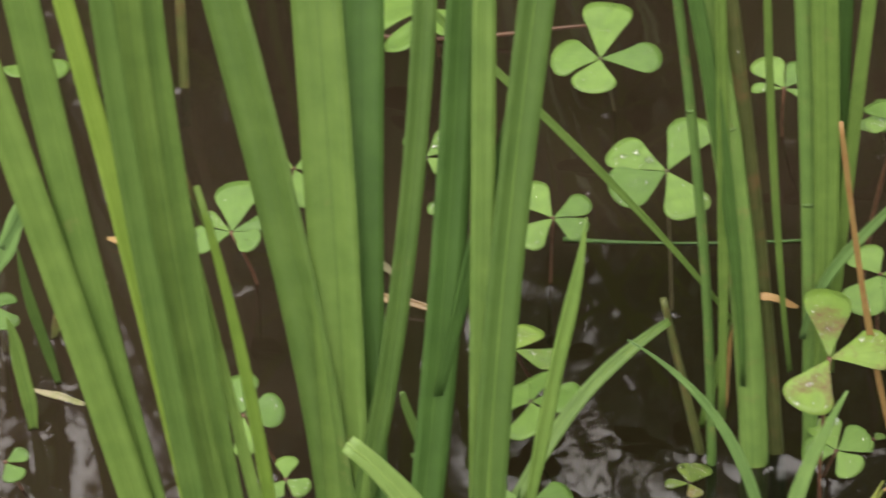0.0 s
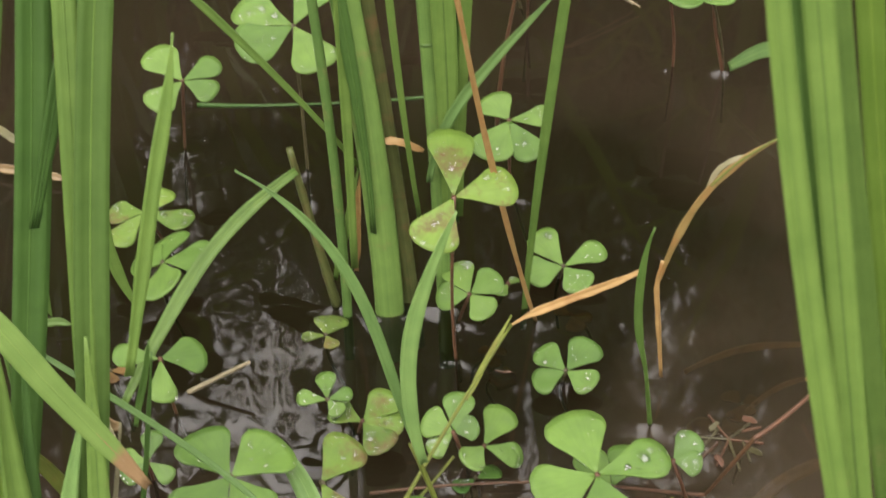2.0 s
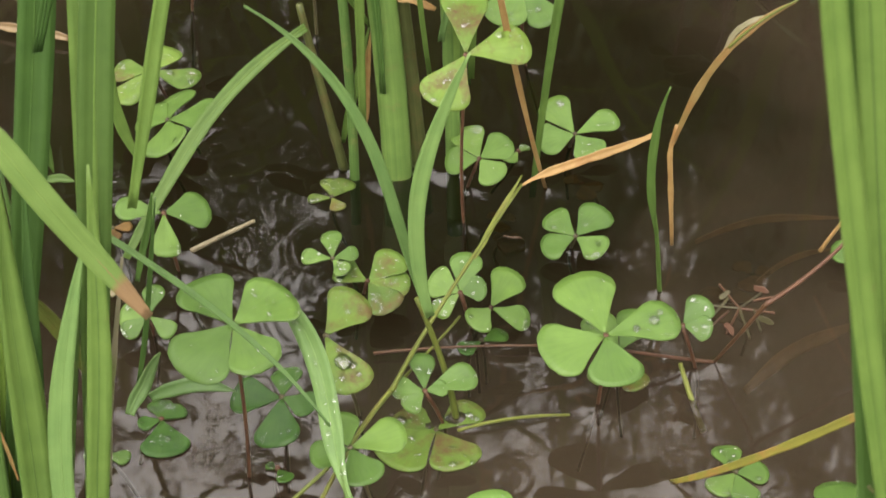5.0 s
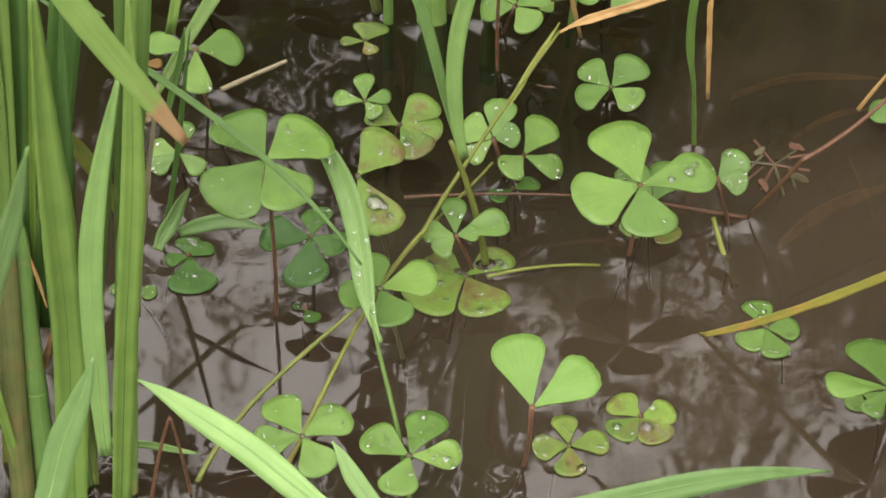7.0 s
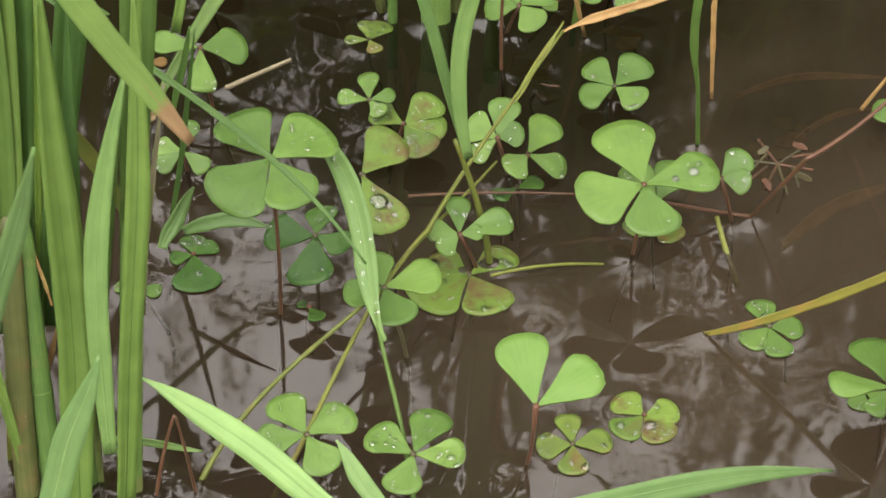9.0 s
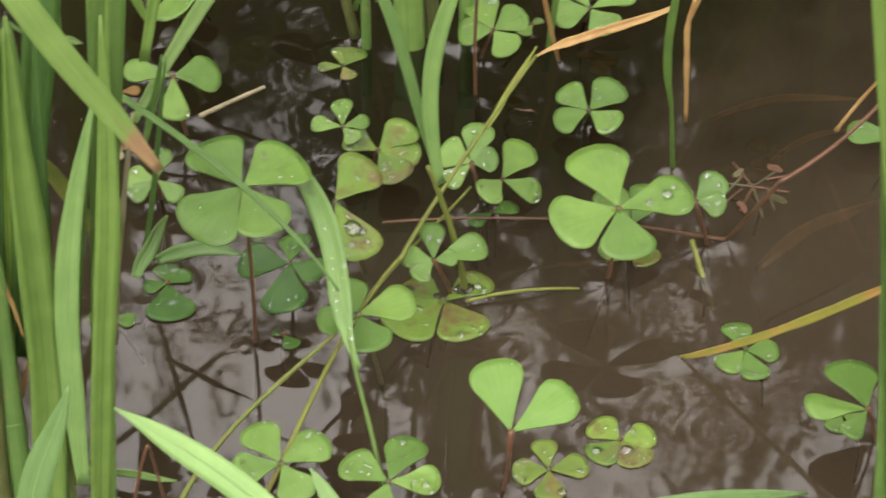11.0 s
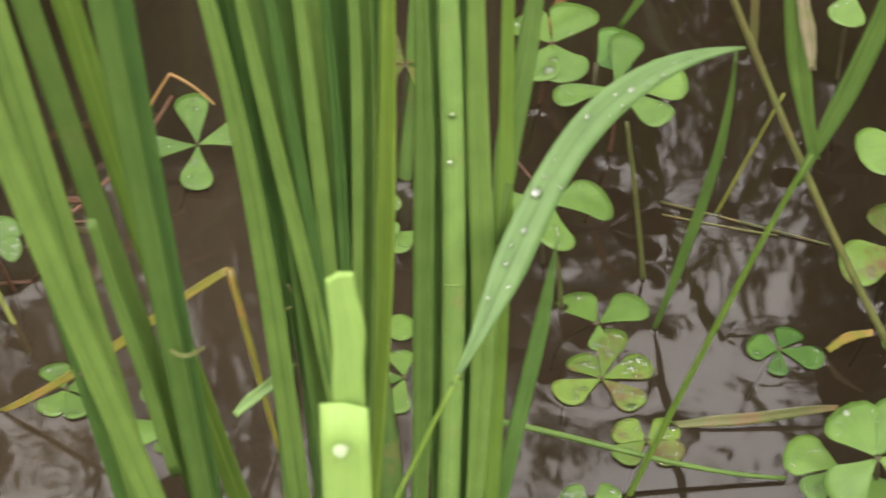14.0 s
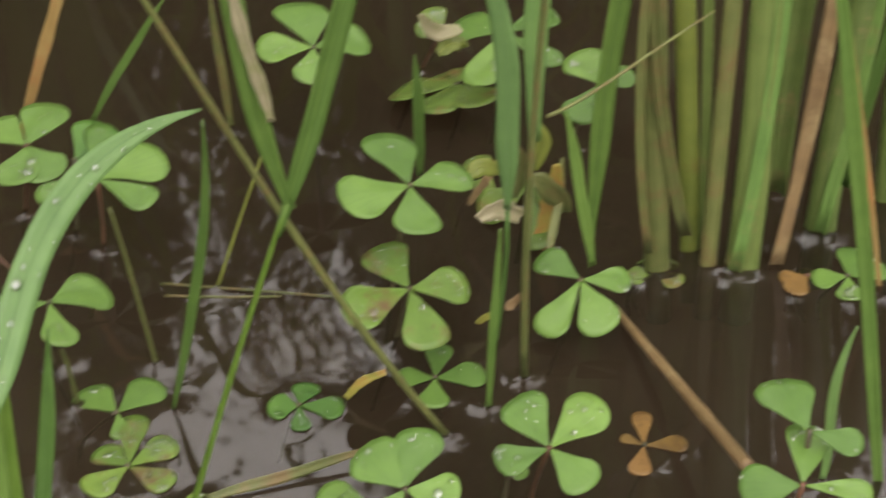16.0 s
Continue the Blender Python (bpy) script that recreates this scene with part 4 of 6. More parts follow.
leaf((0.1103, -0.0376, 0.0802), (0.1141, -0.0372, 0.0929), (0.1183, -0.0372, 0.0942), (0.1242, -0.0371, 0.0963), 0.0017, -4, "straw_pale", tip=0.2, base=0.3)
stem((0.1124, -0.0387, 0.0846), (0.1202, -0.0384, 0.0942), (0.1248, -0.0383, 0.0974), (0.1333, -0.0381, 0.1033), 0.0009, -5, "olive")
plant("straw", "yellow-green bent straw with one end in the water", "straw")
leaf((0.0976, -0.1539, 0.0000), (0.1230, -0.1627, 0.0164), (0.1437, -0.1660, 0.0403), (0.1665, -0.1742, 0.0600), 0.0025, -4, "straw_green", tip=0.8)
stem((0.1665, -0.1742, 0.0600), (0.1698, -0.1782, 0.0399), (0.1728, -0.1827, 0.0199), (0.1761, -0.1874, 0.0000), 0.0024, -9, "straw_green")
plant("twig", "thin reddish brown twig bent at the water", "twig")
stem((0.1270, -0.1012, 0.0300), (0.1223, -0.1000, 0.0202), (0.1171, -0.0988, 0.0106), (0.1120, -0.0976, 0.0010), 0.0016, -2, "red")
stem((0.1267, -0.1020, 0.0300), (0.1406, -0.0900, 0.0314), (0.1528, -0.0763, 0.0351), (0.1631, -0.0617, 0.0400), 0.0016, -5, "red")
stem((0.1120, -0.0976, 0.0010), (0.1003, -0.1005, 0.0043), (0.0888, -0.1032, 0.0082), (0.0772, -0.1058, 0.0120), 0.0013, 0, "red")
plant("twig", "pale dry stick floating on the water", "twig")
stem((-0.0678, -0.0504, 0.0010), (-0.0605, -0.0489, 0.0047), (-0.0531, -0.0475, 0.0084), (-0.0456, -0.0461, 0.0120), 0.0020, 12, "pale")
plant("straw", "long thin green straw floating on the water", "straw")
stem((-0.0925, 0.1374, 0.0010), (-0.0588, 0.1388, -0.0012), (-0.0252, 0.1423, -0.0006), (0.0082, 0.1465, 0.0010), 0.0021, 8, "deep")
plant("twig", "thin pale stem lying at the water surface", "twig")
stem((0.0311, -0.1371, 0.0020), (0.0423, -0.1319, 0.0028), (0.0540, -0.1281, 0.0020), (0.0659, -0.1253, 0.0000), 0.0012, 2, "olive")
plant("twig", "thin brown stem lying at the water surface", "twig")
stem((0.0010, -0.1018, 0.0020), (0.0189, -0.0985, 0.0029), (0.0370, -0.0961, 0.0028), (0.0551, -0.0942, 0.0020), 0.0011, 4, "red")
plant("drowned_straw", "yellowish stalk standing half sunk in the water", "straw")
stem((0.1088, -0.1238, -0.0060), (0.1057, -0.1175, -0.0021), (0.1030, -0.1112, 0.0019), (0.1007, -0.1048, 0.0060), 0.0022, -4, "olive")
plant("grass_tuft", "broad green grass blade hanging low over the water", "grass")
leaf((0.0408, -0.3284, 0.0900), (0.0659, -0.3049, 0.0880), (0.0952, -0.2882, 0.0798), (0.1248, -0.2744, 0.0700), 0.0058, -3, "fore", tip=0.0)
plant("grass_tuft", "green grass blade reaching out of the rice", "grass")
leaf((0.0121, -0.3141, 0.0800), (-0.0078, -0.3008, 0.0787), (-0.0250, -0.2837, 0.0819), (-0.0463, -0.2724, 0.0800), 0.0068, 12, "fore", tip=0.0)
plant("grass_tuft", "upright green grass blade beside the rice", "grass")
leaf((-0.0684, -0.3018, 0.0500), (-0.0619, -0.2994, 0.0699), (-0.0557, -0.2974, 0.0899), (-0.0495, -0.2962, 0.1100), 0.0070, 18, "fore", tip=0.0)
plant("grass_tuft", "pale green grass blade leaning against the rice", "grass")
leaf((-0.0678, -0.3312, 0.1300), (-0.0579, -0.3380, 0.1603), (-0.0485, -0.3452, 0.1907), (-0.0390, -0.3561, 0.2200), 0.0046, 20, "fore", tip=0.0)
plant("grass_tuft", "thin dark green grass stalk between clover leaves", "grass")
leaf((-0.0729, -0.1321, 0.0000), (-0.0665, -0.1316, 0.0278), (-0.0628, -0.1313, 0.0561), (-0.0591, -0.1310, 0.0843), 0.0016, 13, "deep", tip=0.1)
plant("grass_tuft", "small green grass blade in front of the clover", "grass")
leaf((0.0145, -0.2686, 0.0300), (0.0101, -0.2652, 0.0369), (0.0051, -0.2622, 0.0435), (-0.0001, -0.2593, 0.0500), 0.0047, 8, "fore", tip=0.0)
plant("grass_tuft", "ragged green leaf lying over floating clover", "grass")
leaf((-0.0628, -0.1480, 0.0200), (-0.0544, -0.1475, 0.0265), (-0.0443, -0.1506, 0.0286), (-0.0349, -0.1546, 0.0300), 0.0045, 12, "blue", tip=0.0)
plant("twig", "withered brown stalks beside the rice", "straw")
stem((-0.0548, -0.2397, -0.0000), (-0.0529, -0.2395, 0.0112), (-0.0510, -0.2393, 0.0224), (-0.0477, -0.2391, 0.0333), 0.0012, 15, "red")
stem((-0.0437, -0.2373, 0.0000), (-0.0448, -0.2374, 0.0105), (-0.0460, -0.2375, 0.0210), (-0.0477, -0.2377, 0.0315), 0.0011, 14, "red")
plant("grass_tuft", "thin green blade lying flat over the water", "grass")
leaf((-0.0709, -0.2217, 0.0040), (-0.0620, -0.2221, 0.0044), (-0.0531, -0.2231, 0.0041), (-0.0443, -0.2240, 0.0040), 0.0023, 15, "blue")
plant("straw", "brown rotting straw lying on the water", "straw")
leaf((-0.1739, 0.0867, 0.0030), (-0.1616, 0.0848, 0.0041), (-0.1495, 0.0819, 0.0038), (-0.1374, 0.0785, 0.0030), 0.0034, 17, "brown", tip=0.6)
plant("straw", "pale dry straw leaning over brown litter", "straw")
leaf((-0.1692, 0.0942, 0.0200), (-0.1634, 0.0947, 0.0146), (-0.1578, 0.0950, 0.0090), (-0.1525, 0.0950, 0.0030), 0.0030, 15, "straw_pale", tip=0.6)
plant("straw", "orange-brown leaf litter at the water surface", "straw")
leaf((-0.2890, 0.1151, 0.0030), (-0.2823, 0.1136, 0.0036), (-0.2757, 0.1116, 0.0036), (-0.2692, 0.1092, 0.0030), 0.0029, 23, "straw", tip=0.6)
plant("grass_tuft", "small green leaf tip hanging over the water", "grass")
leaf((-0.1291, -0.0108, 0.0300), (-0.1272, -0.0111, 0.0214), (-0.1254, -0.0115, 0.0127), (-0.1239, -0.0120, 0.0040), 0.0033, 17)
leaf((-0.1268, -0.0149, 0.0030), (-0.1232, -0.0144, 0.0037), (-0.1195, -0.0146, 0.0036), (-0.1159, -0.0152, 0.0030), 0.0029, 17)
plant("grass_tuft", "narrow green blades between rice and clover", "grass")
leaf((-0.0893, -0.0230, 0.0200), (-0.0985, -0.0237, 0.0360), (-0.0957, -0.0235, 0.0556), (-0.0962, -0.0236, 0.0735), 0.0040, 15)
leaf((-0.0805, -0.0793, 0.0100), (-0.0776, -0.0791, 0.0222), (-0.0749, -0.0789, 0.0344), (-0.0726, -0.0787, 0.0467), 0.0023, 14, "deep")
leaf((-0.1031, -0.1433, 0.0600), (-0.0951, -0.1378, 0.0429), (-0.0846, -0.1328, 0.0254), (-0.0855, -0.1326, 0.0050), 0.0046, 18, "olive")
leaf((-0.0725, -0.1389, 0.0040), (-0.0707, -0.1346, 0.0097), (-0.0680, -0.1305, 0.0151), (-0.0638, -0.1267, 0.0200), 0.0047, 15, "blue")
plant("twig", "thin red-brown twig bent over a clover", "twig")
stem((0.1482, -0.0477, 0.0100), (0.1529, -0.0478, 0.0203), (0.1579, -0.0482, 0.0304), (0.1638, -0.0494, 0.0400), 0.0015, -3, "straw")
stem((0.1638, -0.0494, 0.0400), (0.1690, -0.0508, 0.0375), (0.1733, -0.0528, 0.0341), (0.1769, -0.0552, 0.0300), 0.0013, -4, "straw")
plant("twig", "thin red stalk leaning over the water", "twig")
stem((0.2641, -0.0944, 0.0300), (0.2667, -0.0976, 0.0265), (0.2696, -0.1008, 0.0232), (0.2726, -0.1039, 0.0200), 0.0011, -14, "red")
plant("twig", "fine pale stems arching over the far water", "twig")
stem((0.0558, 0.2186, 0.0200), (0.0696, 0.2214, 0.0170), (0.0818, 0.2212, 0.0100), (0.0936, 0.2202, 0.0020), 0.0012, -1, "pale")
stem((0.0587, 0.2207, 0.0200), (0.0697, 0.2221, 0.0148), (0.0804, 0.2231, 0.0091), (0.0903, 0.2230, 0.0020), 0.0010, -1, "pale")
plant("drowned_straw", "curved red-brown stem sunk in the water", "straw")
stem((0.1495, 0.2762, -0.0040), (0.1499, 0.2525, -0.0056), (0.1515, 0.2270, -0.0098), (0.1654, 0.2074, -0.0030), 0.0030, -6, "red")
plant("drowned_straw", "pale bent straw lying under the murky water", "straw")
leaf((0.1070, -0.0290, -0.0026), (0.1250, -0.0130, -0.0026), (0.1368, -0.0118, -0.0026), (0.1617, -0.0117, -0.0026), 0.0026, 0, "drowned")
plant("drowned_straw", "short pale straw under the murky water", "straw")
leaf((0.1277, -0.0506, -0.0026), (0.1352, -0.0382, -0.0026), (0.1446, -0.0320, -0.0026), (0.1574, -0.0292, -0.0026), 0.0021, 0, "drowned")
plant("drowned_straw", "broad brown straw sunk in murky water", "straw")
leaf((0.1221, -0.1069, -0.0030), (0.1356, -0.0857, -0.0030), (0.1466, -0.0790, -0.0030), (0.1636, -0.0673, -0.0030), 0.0044, 0, "drowned")
plant("drowned_weed", "reddish brown feathery weed at the water surface", "weed")
stem((0.1211, -0.0686, 0.0004), (0.1172, -0.0683, 0.0004), (0.1132, -0.0680, 0.0004), (0.1093, -0.0677, 0.0004), 0.0009, 0, "stalk")
stem((0.1211, -0.0686, 0.0004), (0.1189, -0.0645, 0.0004), (0.1168, -0.0603, 0.0004), (0.1146, -0.0561, 0.0004), 0.0009, 0, "red")
stem((0.1211, -0.0686, 0.0004), (0.1236, -0.0657, 0.0004), (0.1262, -0.0628, 0.0004), (0.1287, -0.0599, 0.0004), 0.0009, 0, "stalk")
stem((0.1211, -0.0686, 0.0004), (0.1250, -0.0692, 0.0004), (0.1289, -0.0697, 0.0004), (0.1328, -0.0702, 0.0004), 0.0009, 0, "red")
stem((0.1211, -0.0686, 0.0004), (0.1221, -0.0738, 0.0004), (0.1231, -0.0790, 0.0004), (0.1241, -0.0842, 0.0004), 0.0009, 0, "stalk")
stem((0.1211, -0.0686, 0.0004), (0.1195, -0.0732, 0.0004), (0.1180, -0.0777, 0.0004), (0.1164, -0.0823, 0.0004), 0.0009, 0, "red")
stem((0.1174, -0.0637, 0.0004), (0.1157, -0.0667, 0.0004), (0.1140, -0.0697, 0.0004), (0.1123, -0.0727, 0.0004), 0.0010, 0, "stalk")
stem((0.1258, -0.0642, 0.0004), (0.1280, -0.0634, 0.0004), (0.1302, -0.0626, 0.0004), (0.1324, -0.0618, 0.0004), 0.0010, 0, "red")
stem((0.1258, -0.0693, 0.0004), (0.1265, -0.0729, 0.0004), (0.1272, -0.0766, 0.0004), (0.1279, -0.0803, 0.0004), 0.0009, 0, "stalk")
stem((0.1174, -0.0703, 0.0004), (0.1152, -0.0733, 0.0004), (0.1130, -0.0764, 0.0004), (0.1108, -0.0794, 0.0004), 0.0009, 0, "red")
leaf((0.1145, -0.0643, 0.0008), (0.1157, -0.0629, 0.0008), (0.1168, -0.0616, 0.0008), (0.1179, -0.0602, 0.0008), 0.0021, 0, "stalk", tip=0.3)
leaf((0.1263, -0.0573, 0.0008), (0.1279, -0.0582, 0.0008), (0.1295, -0.0590, 0.0008), (0.1311, -0.0598, 0.0008), 0.0021, 0, "red", tip=0.3)
leaf((0.1272, -0.0732, 0.0008), (0.1288, -0.0743, 0.0008), (0.1305, -0.0754, 0.0008), (0.1321, -0.0765, 0.0008), 0.0021, 0, "stalk", tip=0.3)
leaf((0.1164, -0.0775, 0.0008), (0.1171, -0.0795, 0.0008), (0.1178, -0.0814, 0.0008), (0.1186, -0.0834, 0.0008), 0.0021, 0, "red", tip=0.3)
plant("leaf_scrap", "brown scum of rotten leaves on the water", "leaf litter")
leaf((-0.1005, -0.0692, 0.0012), (-0.0965, -0.0691, 0.0012), (-0.0925, -0.0691, 0.0012), (-0.0885, -0.0690, 0.0012), 0.0050, 0, "brown", tip=0.5, base=0.4)
plant("leaf_scrap", "pale scum of rotten leaves on the water", "leaf litter")
leaf((-0.0970, -0.0599, 0.0012), (-0.0944, -0.0655, 0.0012), (-0.0919, -0.0710, 0.0012), (-0.0893, -0.0766, 0.0012), 0.0039, 0, "straw_pale", tip=0.5, base=0.4)
plant("leaf_scrap", "pale withered grass bits floating on the water", "leaf litter")
leaf((-0.2856, 0.0099, 0.0012), (-0.2777, 0.0077, 0.0012), (-0.2699, 0.0056, 0.0012), (-0.2621, 0.0034, 0.0012), 0.0027, 0, "straw_pale", tip=0.5, base=0.4)
plant("leaf_scrap", "bleached grass tip lying over the water", "leaf litter")
leaf((-0.2911, 0.0674, 0.0012), (-0.2872, 0.0734, 0.0012), (-0.2834, 0.0793, 0.0012), (-0.2795, 0.0852, 0.0012), 0.0024, 0, "straw_pale", tip=0.5, base=0.4)
plant("leaf_scrap", "yellow-green leaf scrap floating on the water", "leaf litter")
leaf((0.3994, -0.1658, 0.0012), (0.4016, -0.1654, 0.0012), (0.4039, -0.1651, 0.0012), (0.4062, -0.1647, 0.0012), 0.0026, 0, "straw_green", tip=0.5, base=0.4)
plant("leaf_scrap", "red-brown leaf scrap floating on the water", "leaf litter")
leaf((0.4110, -0.1646, 0.0012), (0.4140, -0.1630, 0.0012), (0.4169, -0.1615, 0.0012), (0.4199, -0.1599, 0.0012), 0.0037, 0, "brown", tip=0.5, base=0.4)
plant("leaf_scrap", "reddish round leaf sunk in the water", "leaf litter")
leaf((0.0377, -0.0335, -0.0030), (0.0410, -0.0338, -0.0030), (0.0443, -0.0340, -0.0030), (0.0476, -0.0343, -0.0030), 0.0067, 0, "red", tip=0.5, base=0.4)
# ---- rice plants ----
plant("rice_plant", "dense green rice plant with several upright culms", "rice plant")
culm((-0.0829, -0.2426, -0.0035), (-0.0851, -0.2367, 0.0319), (-0.0866, -0.2324, 0.0584), (-0.0870, -0.2266, 0.0934), 0.0068, 19, "culm")
culm((-0.0738, -0.2420, -0.0002), (-0.0757, -0.2375, 0.0272), (-0.0762, -0.2310, 0.0666), (-0.0777, -0.2256, 0.0992), 0.0071, 18, "culm")
culm((-0.0899, -0.2467, -0.0042), (-0.0909, -0.2409, 0.0310), (-0.0888, -0.2351, 0.0658), (-0.0899, -0.2307, 0.0927), 0.0070, 20, "dry_green")
culm((-0.0711, -0.2403, -0.0017), (-0.0713, -0.2368, 0.0194), (-0.0718, -0.2308, 0.0559), (-0.0737, -0.2266, 0.0812), 0.0028, 17, "old")
culm((-0.0631, -0.2410, 0.0001), (-0.0611, -0.2365, 0.0275), (-0.0595, -0.2312, 0.0596), (-0.0566, -0.2244, 0.1004), 0.0068, 16, "culm")
leaf((-0.0655, -0.2427, 0.0200), (-0.0684, -0.2362, 0.0593), (-0.0671, -0.2296, 0.0992), (-0.0564, -0.2233, 0.1374), 0.0059, 16, "blue", base=0.6)
leaf((-0.0629, -0.2440, 0.0000), (-0.0591, -0.2353, 0.0529), (-0.0540, -0.2265, 0.1059), (-0.0541, -0.2178, 0.1590), 0.0062, 15, "rice", base=0.9)
leaf((-0.0750, -0.2460, -0.0000), (-0.0739, -0.2373, 0.0528), (-0.0767, -0.2286, 0.1056), (-0.0772, -0.2199, 0.1584), 0.0092, 18, "rice", base=0.7)
leaf((-0.0757, -0.2400, -0.0000), (-0.0756, -0.2316, 0.0507), (-0.0743, -0.2233, 0.1015), (-0.0717, -0.2149, 0.1521), 0.0045, 17, "deep", base=0.8)
leaf((-0.0966, -0.2293, 0.0498), (-0.0821, -0.2073, 0.1832), (-0.1177, -0.1860, 0.3124), (-0.1511, -0.1649, 0.4398), 0.0107, 19, "rice", base=0.8, tip=0.6)
leaf((-0.0938, -0.2293, 0.0500), (-0.0842, -0.2078, 0.1800), (-0.0976, -0.1864, 0.3099), (-0.0971, -0.1649, 0.4400), 0.0119, 17, "rice", base=0.8, tip=0.6)
leaf((-0.0922, -0.2252, 0.0500), (-0.0826, -0.2038, 0.1798), (-0.0855, -0.1823, 0.3101), (-0.0767, -0.1609, 0.4400), 0.0108, 16, "deep", base=0.8, tip=0.6)
leaf((-0.1256, -0.2292, 0.0505), (-0.0629, -0.2090, 0.1728), (-0.0655, -0.1867, 0.3077), (-0.0594, -0.1649, 0.4401), 0.0056, 16, "rice", base=0.5, tip=0.5)
leaf((-0.0845, -0.2252, 0.0500), (-0.0690, -0.2038, 0.1797), (-0.0525, -0.1825, 0.3093), (-0.0488, -0.1609, 0.4401), 0.0087, 14, "deep", base=0.7, tip=0.5)
leaf((-0.0602, -0.2292, 0.0500), (-0.0524, -0.2078, 0.1799), (-0.0546, -0.1863, 0.3101), (-0.0461, -0.1649, 0.4400), 0.0056, 12, "rice", base=0.7, tip=0.5)
leaf((-0.0607, -0.2293, 0.0499), (-0.0552, -0.2077, 0.1808), (-0.0378, -0.1863, 0.3105), (-0.0186, -0.1649, 0.4400), 0.0083, 11, "rice", base=0.7, tip=0.6)
leaf((-0.0458, -0.2121, 0.1419), (-0.0378, -0.2044, 0.1883), (-0.0313, -0.2009, 0.2098), (-0.0279, -0.1966, 0.2356), 0.0039, 10, "rice", base=0.6, tip=0.0)
leaf((-0.0672, -0.2034, 0.1823), (-0.0557, -0.1958, 0.2282), (-0.0460, -0.1911, 0.2573), (-0.0427, -0.1881, 0.2752), 0.0048, 12, "deep", base=0.5, tip=0.3)
leaf((-0.0773, -0.2249, 0.0192), (-0.0794, -0.2201, 0.0503), (-0.0839, -0.2156, 0.0811), (-0.0834, -0.2106, 0.1122), 0.0055, 18, base=0.15)
leaf((-0.0687, -0.2358, 0.0210), (-0.0691, -0.2298, 0.0594), (-0.0675, -0.2235, 0.0981), (-0.0574, -0.2167, 0.1353), 0.0053, 16, base=0.2)
leaf((-0.0897, -0.2361, -0.0070), (-0.0850, -0.2275, 0.0445), (-0.0836, -0.2191, 0.0963), (-0.0813, -0.2107, 0.1480), 0.0018, 18, "pale_green")
leaf((-0.0707, -0.2372, 0.0012), (-0.0710, -0.2331, 0.0266), (-0.0714, -0.2291, 0.0520), (-0.0714, -0.2251, 0.0774), 0.0015, 17, "straw_green")
leaf((-0.0999, -0.2319, -0.0128), (-0.0970, -0.2250, 0.0288), (-0.0942, -0.2182, 0.0704), (-0.0921, -0.2114, 0.1120), 0.0022, 20, "olive")
leaf((-0.0581, -0.2218, 0.0535), (-0.0571, -0.2179, 0.0771), (-0.0537, -0.2139, 0.1005), (-0.0504, -0.2099, 0.1239), 0.0016, 15, "straw_pale")
leaf((-0.0779, -0.2367, -0.0048), (-0.0787, -0.2322, 0.0238), (-0.0788, -0.2277, 0.0524), (-0.0773, -0.2230, 0.0810), 0.0025, 18, "deep")
leaf((-0.0868, -0.2273, 0.0846), (-0.0839, -0.2282, 0.0773), (-0.0822, -0.2293, 0.0697), (-0.0805, -0.2303, 0.0620), 0.0010, 18, "straw")
leaf((-0.0811, -0.2300, 0.0016), (-0.0811, -0.2280, 0.0139), (-0.0804, -0.2260, 0.0261), (-0.0826, -0.2243, 0.0383), 0.0035, 18, "brown", base=0.8)
leaf((-0.0877, -0.2303, 0.0283), (-0.0850, -0.2289, 0.0357), (-0.0828, -0.2275, 0.0432), (-0.0813, -0.2262, 0.0508), 0.0015, 19, "straw")
leaf((-0.0767, -0.2566, 0.2084), (-0.0592, -0.2524, 0.1863), (-0.0503, -0.2503, 0.1591), (-0.0357, -0.2467, 0.1353), 0.0062, 14, "tipped", tip=0.35, base=0.7)
plant("rice_plant", "green rice plant fanning out over the water", "rice plant")
leaf((-0.1143, -0.2494, -0.0100), (-0.1265, -0.2540, 0.1438), (-0.1467, -0.2586, 0.2968), (-0.1650, -0.2632, 0.4500), 0.0073, 25, "rice", base=0.8, tip=0.7)
leaf((-0.1165, -0.2464, -0.0100), (-0.1217, -0.2510, 0.1435), (-0.1438, -0.2556, 0.2962), (-0.1366, -0.2602, 0.4500), 0.0080, 24, "rice", base=0.8, tip=0.7)
leaf((-0.1120, -0.2514, -0.0100), (-0.1163, -0.2560, 0.1436), (-0.1153, -0.2606, 0.2978), (-0.1415, -0.2652, 0.4499), 0.0044, 23, "pale_green", base=0.8, tip=0.5)
leaf((-0.1062, -0.2534, -0.0100), (-0.1134, -0.2580, 0.1432), (-0.1279, -0.2626, 0.2970), (-0.1060, -0.2672, 0.4500), 0.0052, 22, "rice", base=0.8, tip=0.6)
leaf((-0.1034, -0.2464, -0.0100), (-0.1063, -0.2510, 0.1433), (-0.1317, -0.2556, 0.2978), (-0.0974, -0.2602, 0.4500), 0.0066, 21, "rice", base=0.8, tip=0.6)
leaf((-0.1075, -0.2444, -0.0100), (-0.1018, -0.2490, 0.1435), (-0.1274, -0.2536, 0.2980), (-0.0932, -0.2582, 0.4499), 0.0057, 21, "rice", base=0.8, tip=0.5)
leaf((-0.0884, -0.2424, -0.0100), (-0.0980, -0.2454, 0.0891), (-0.1050, -0.2484, 0.1886), (-0.1122, -0.2513, 0.2877), 0.0031, 20, "rice", base=0.7, tip=0.5)
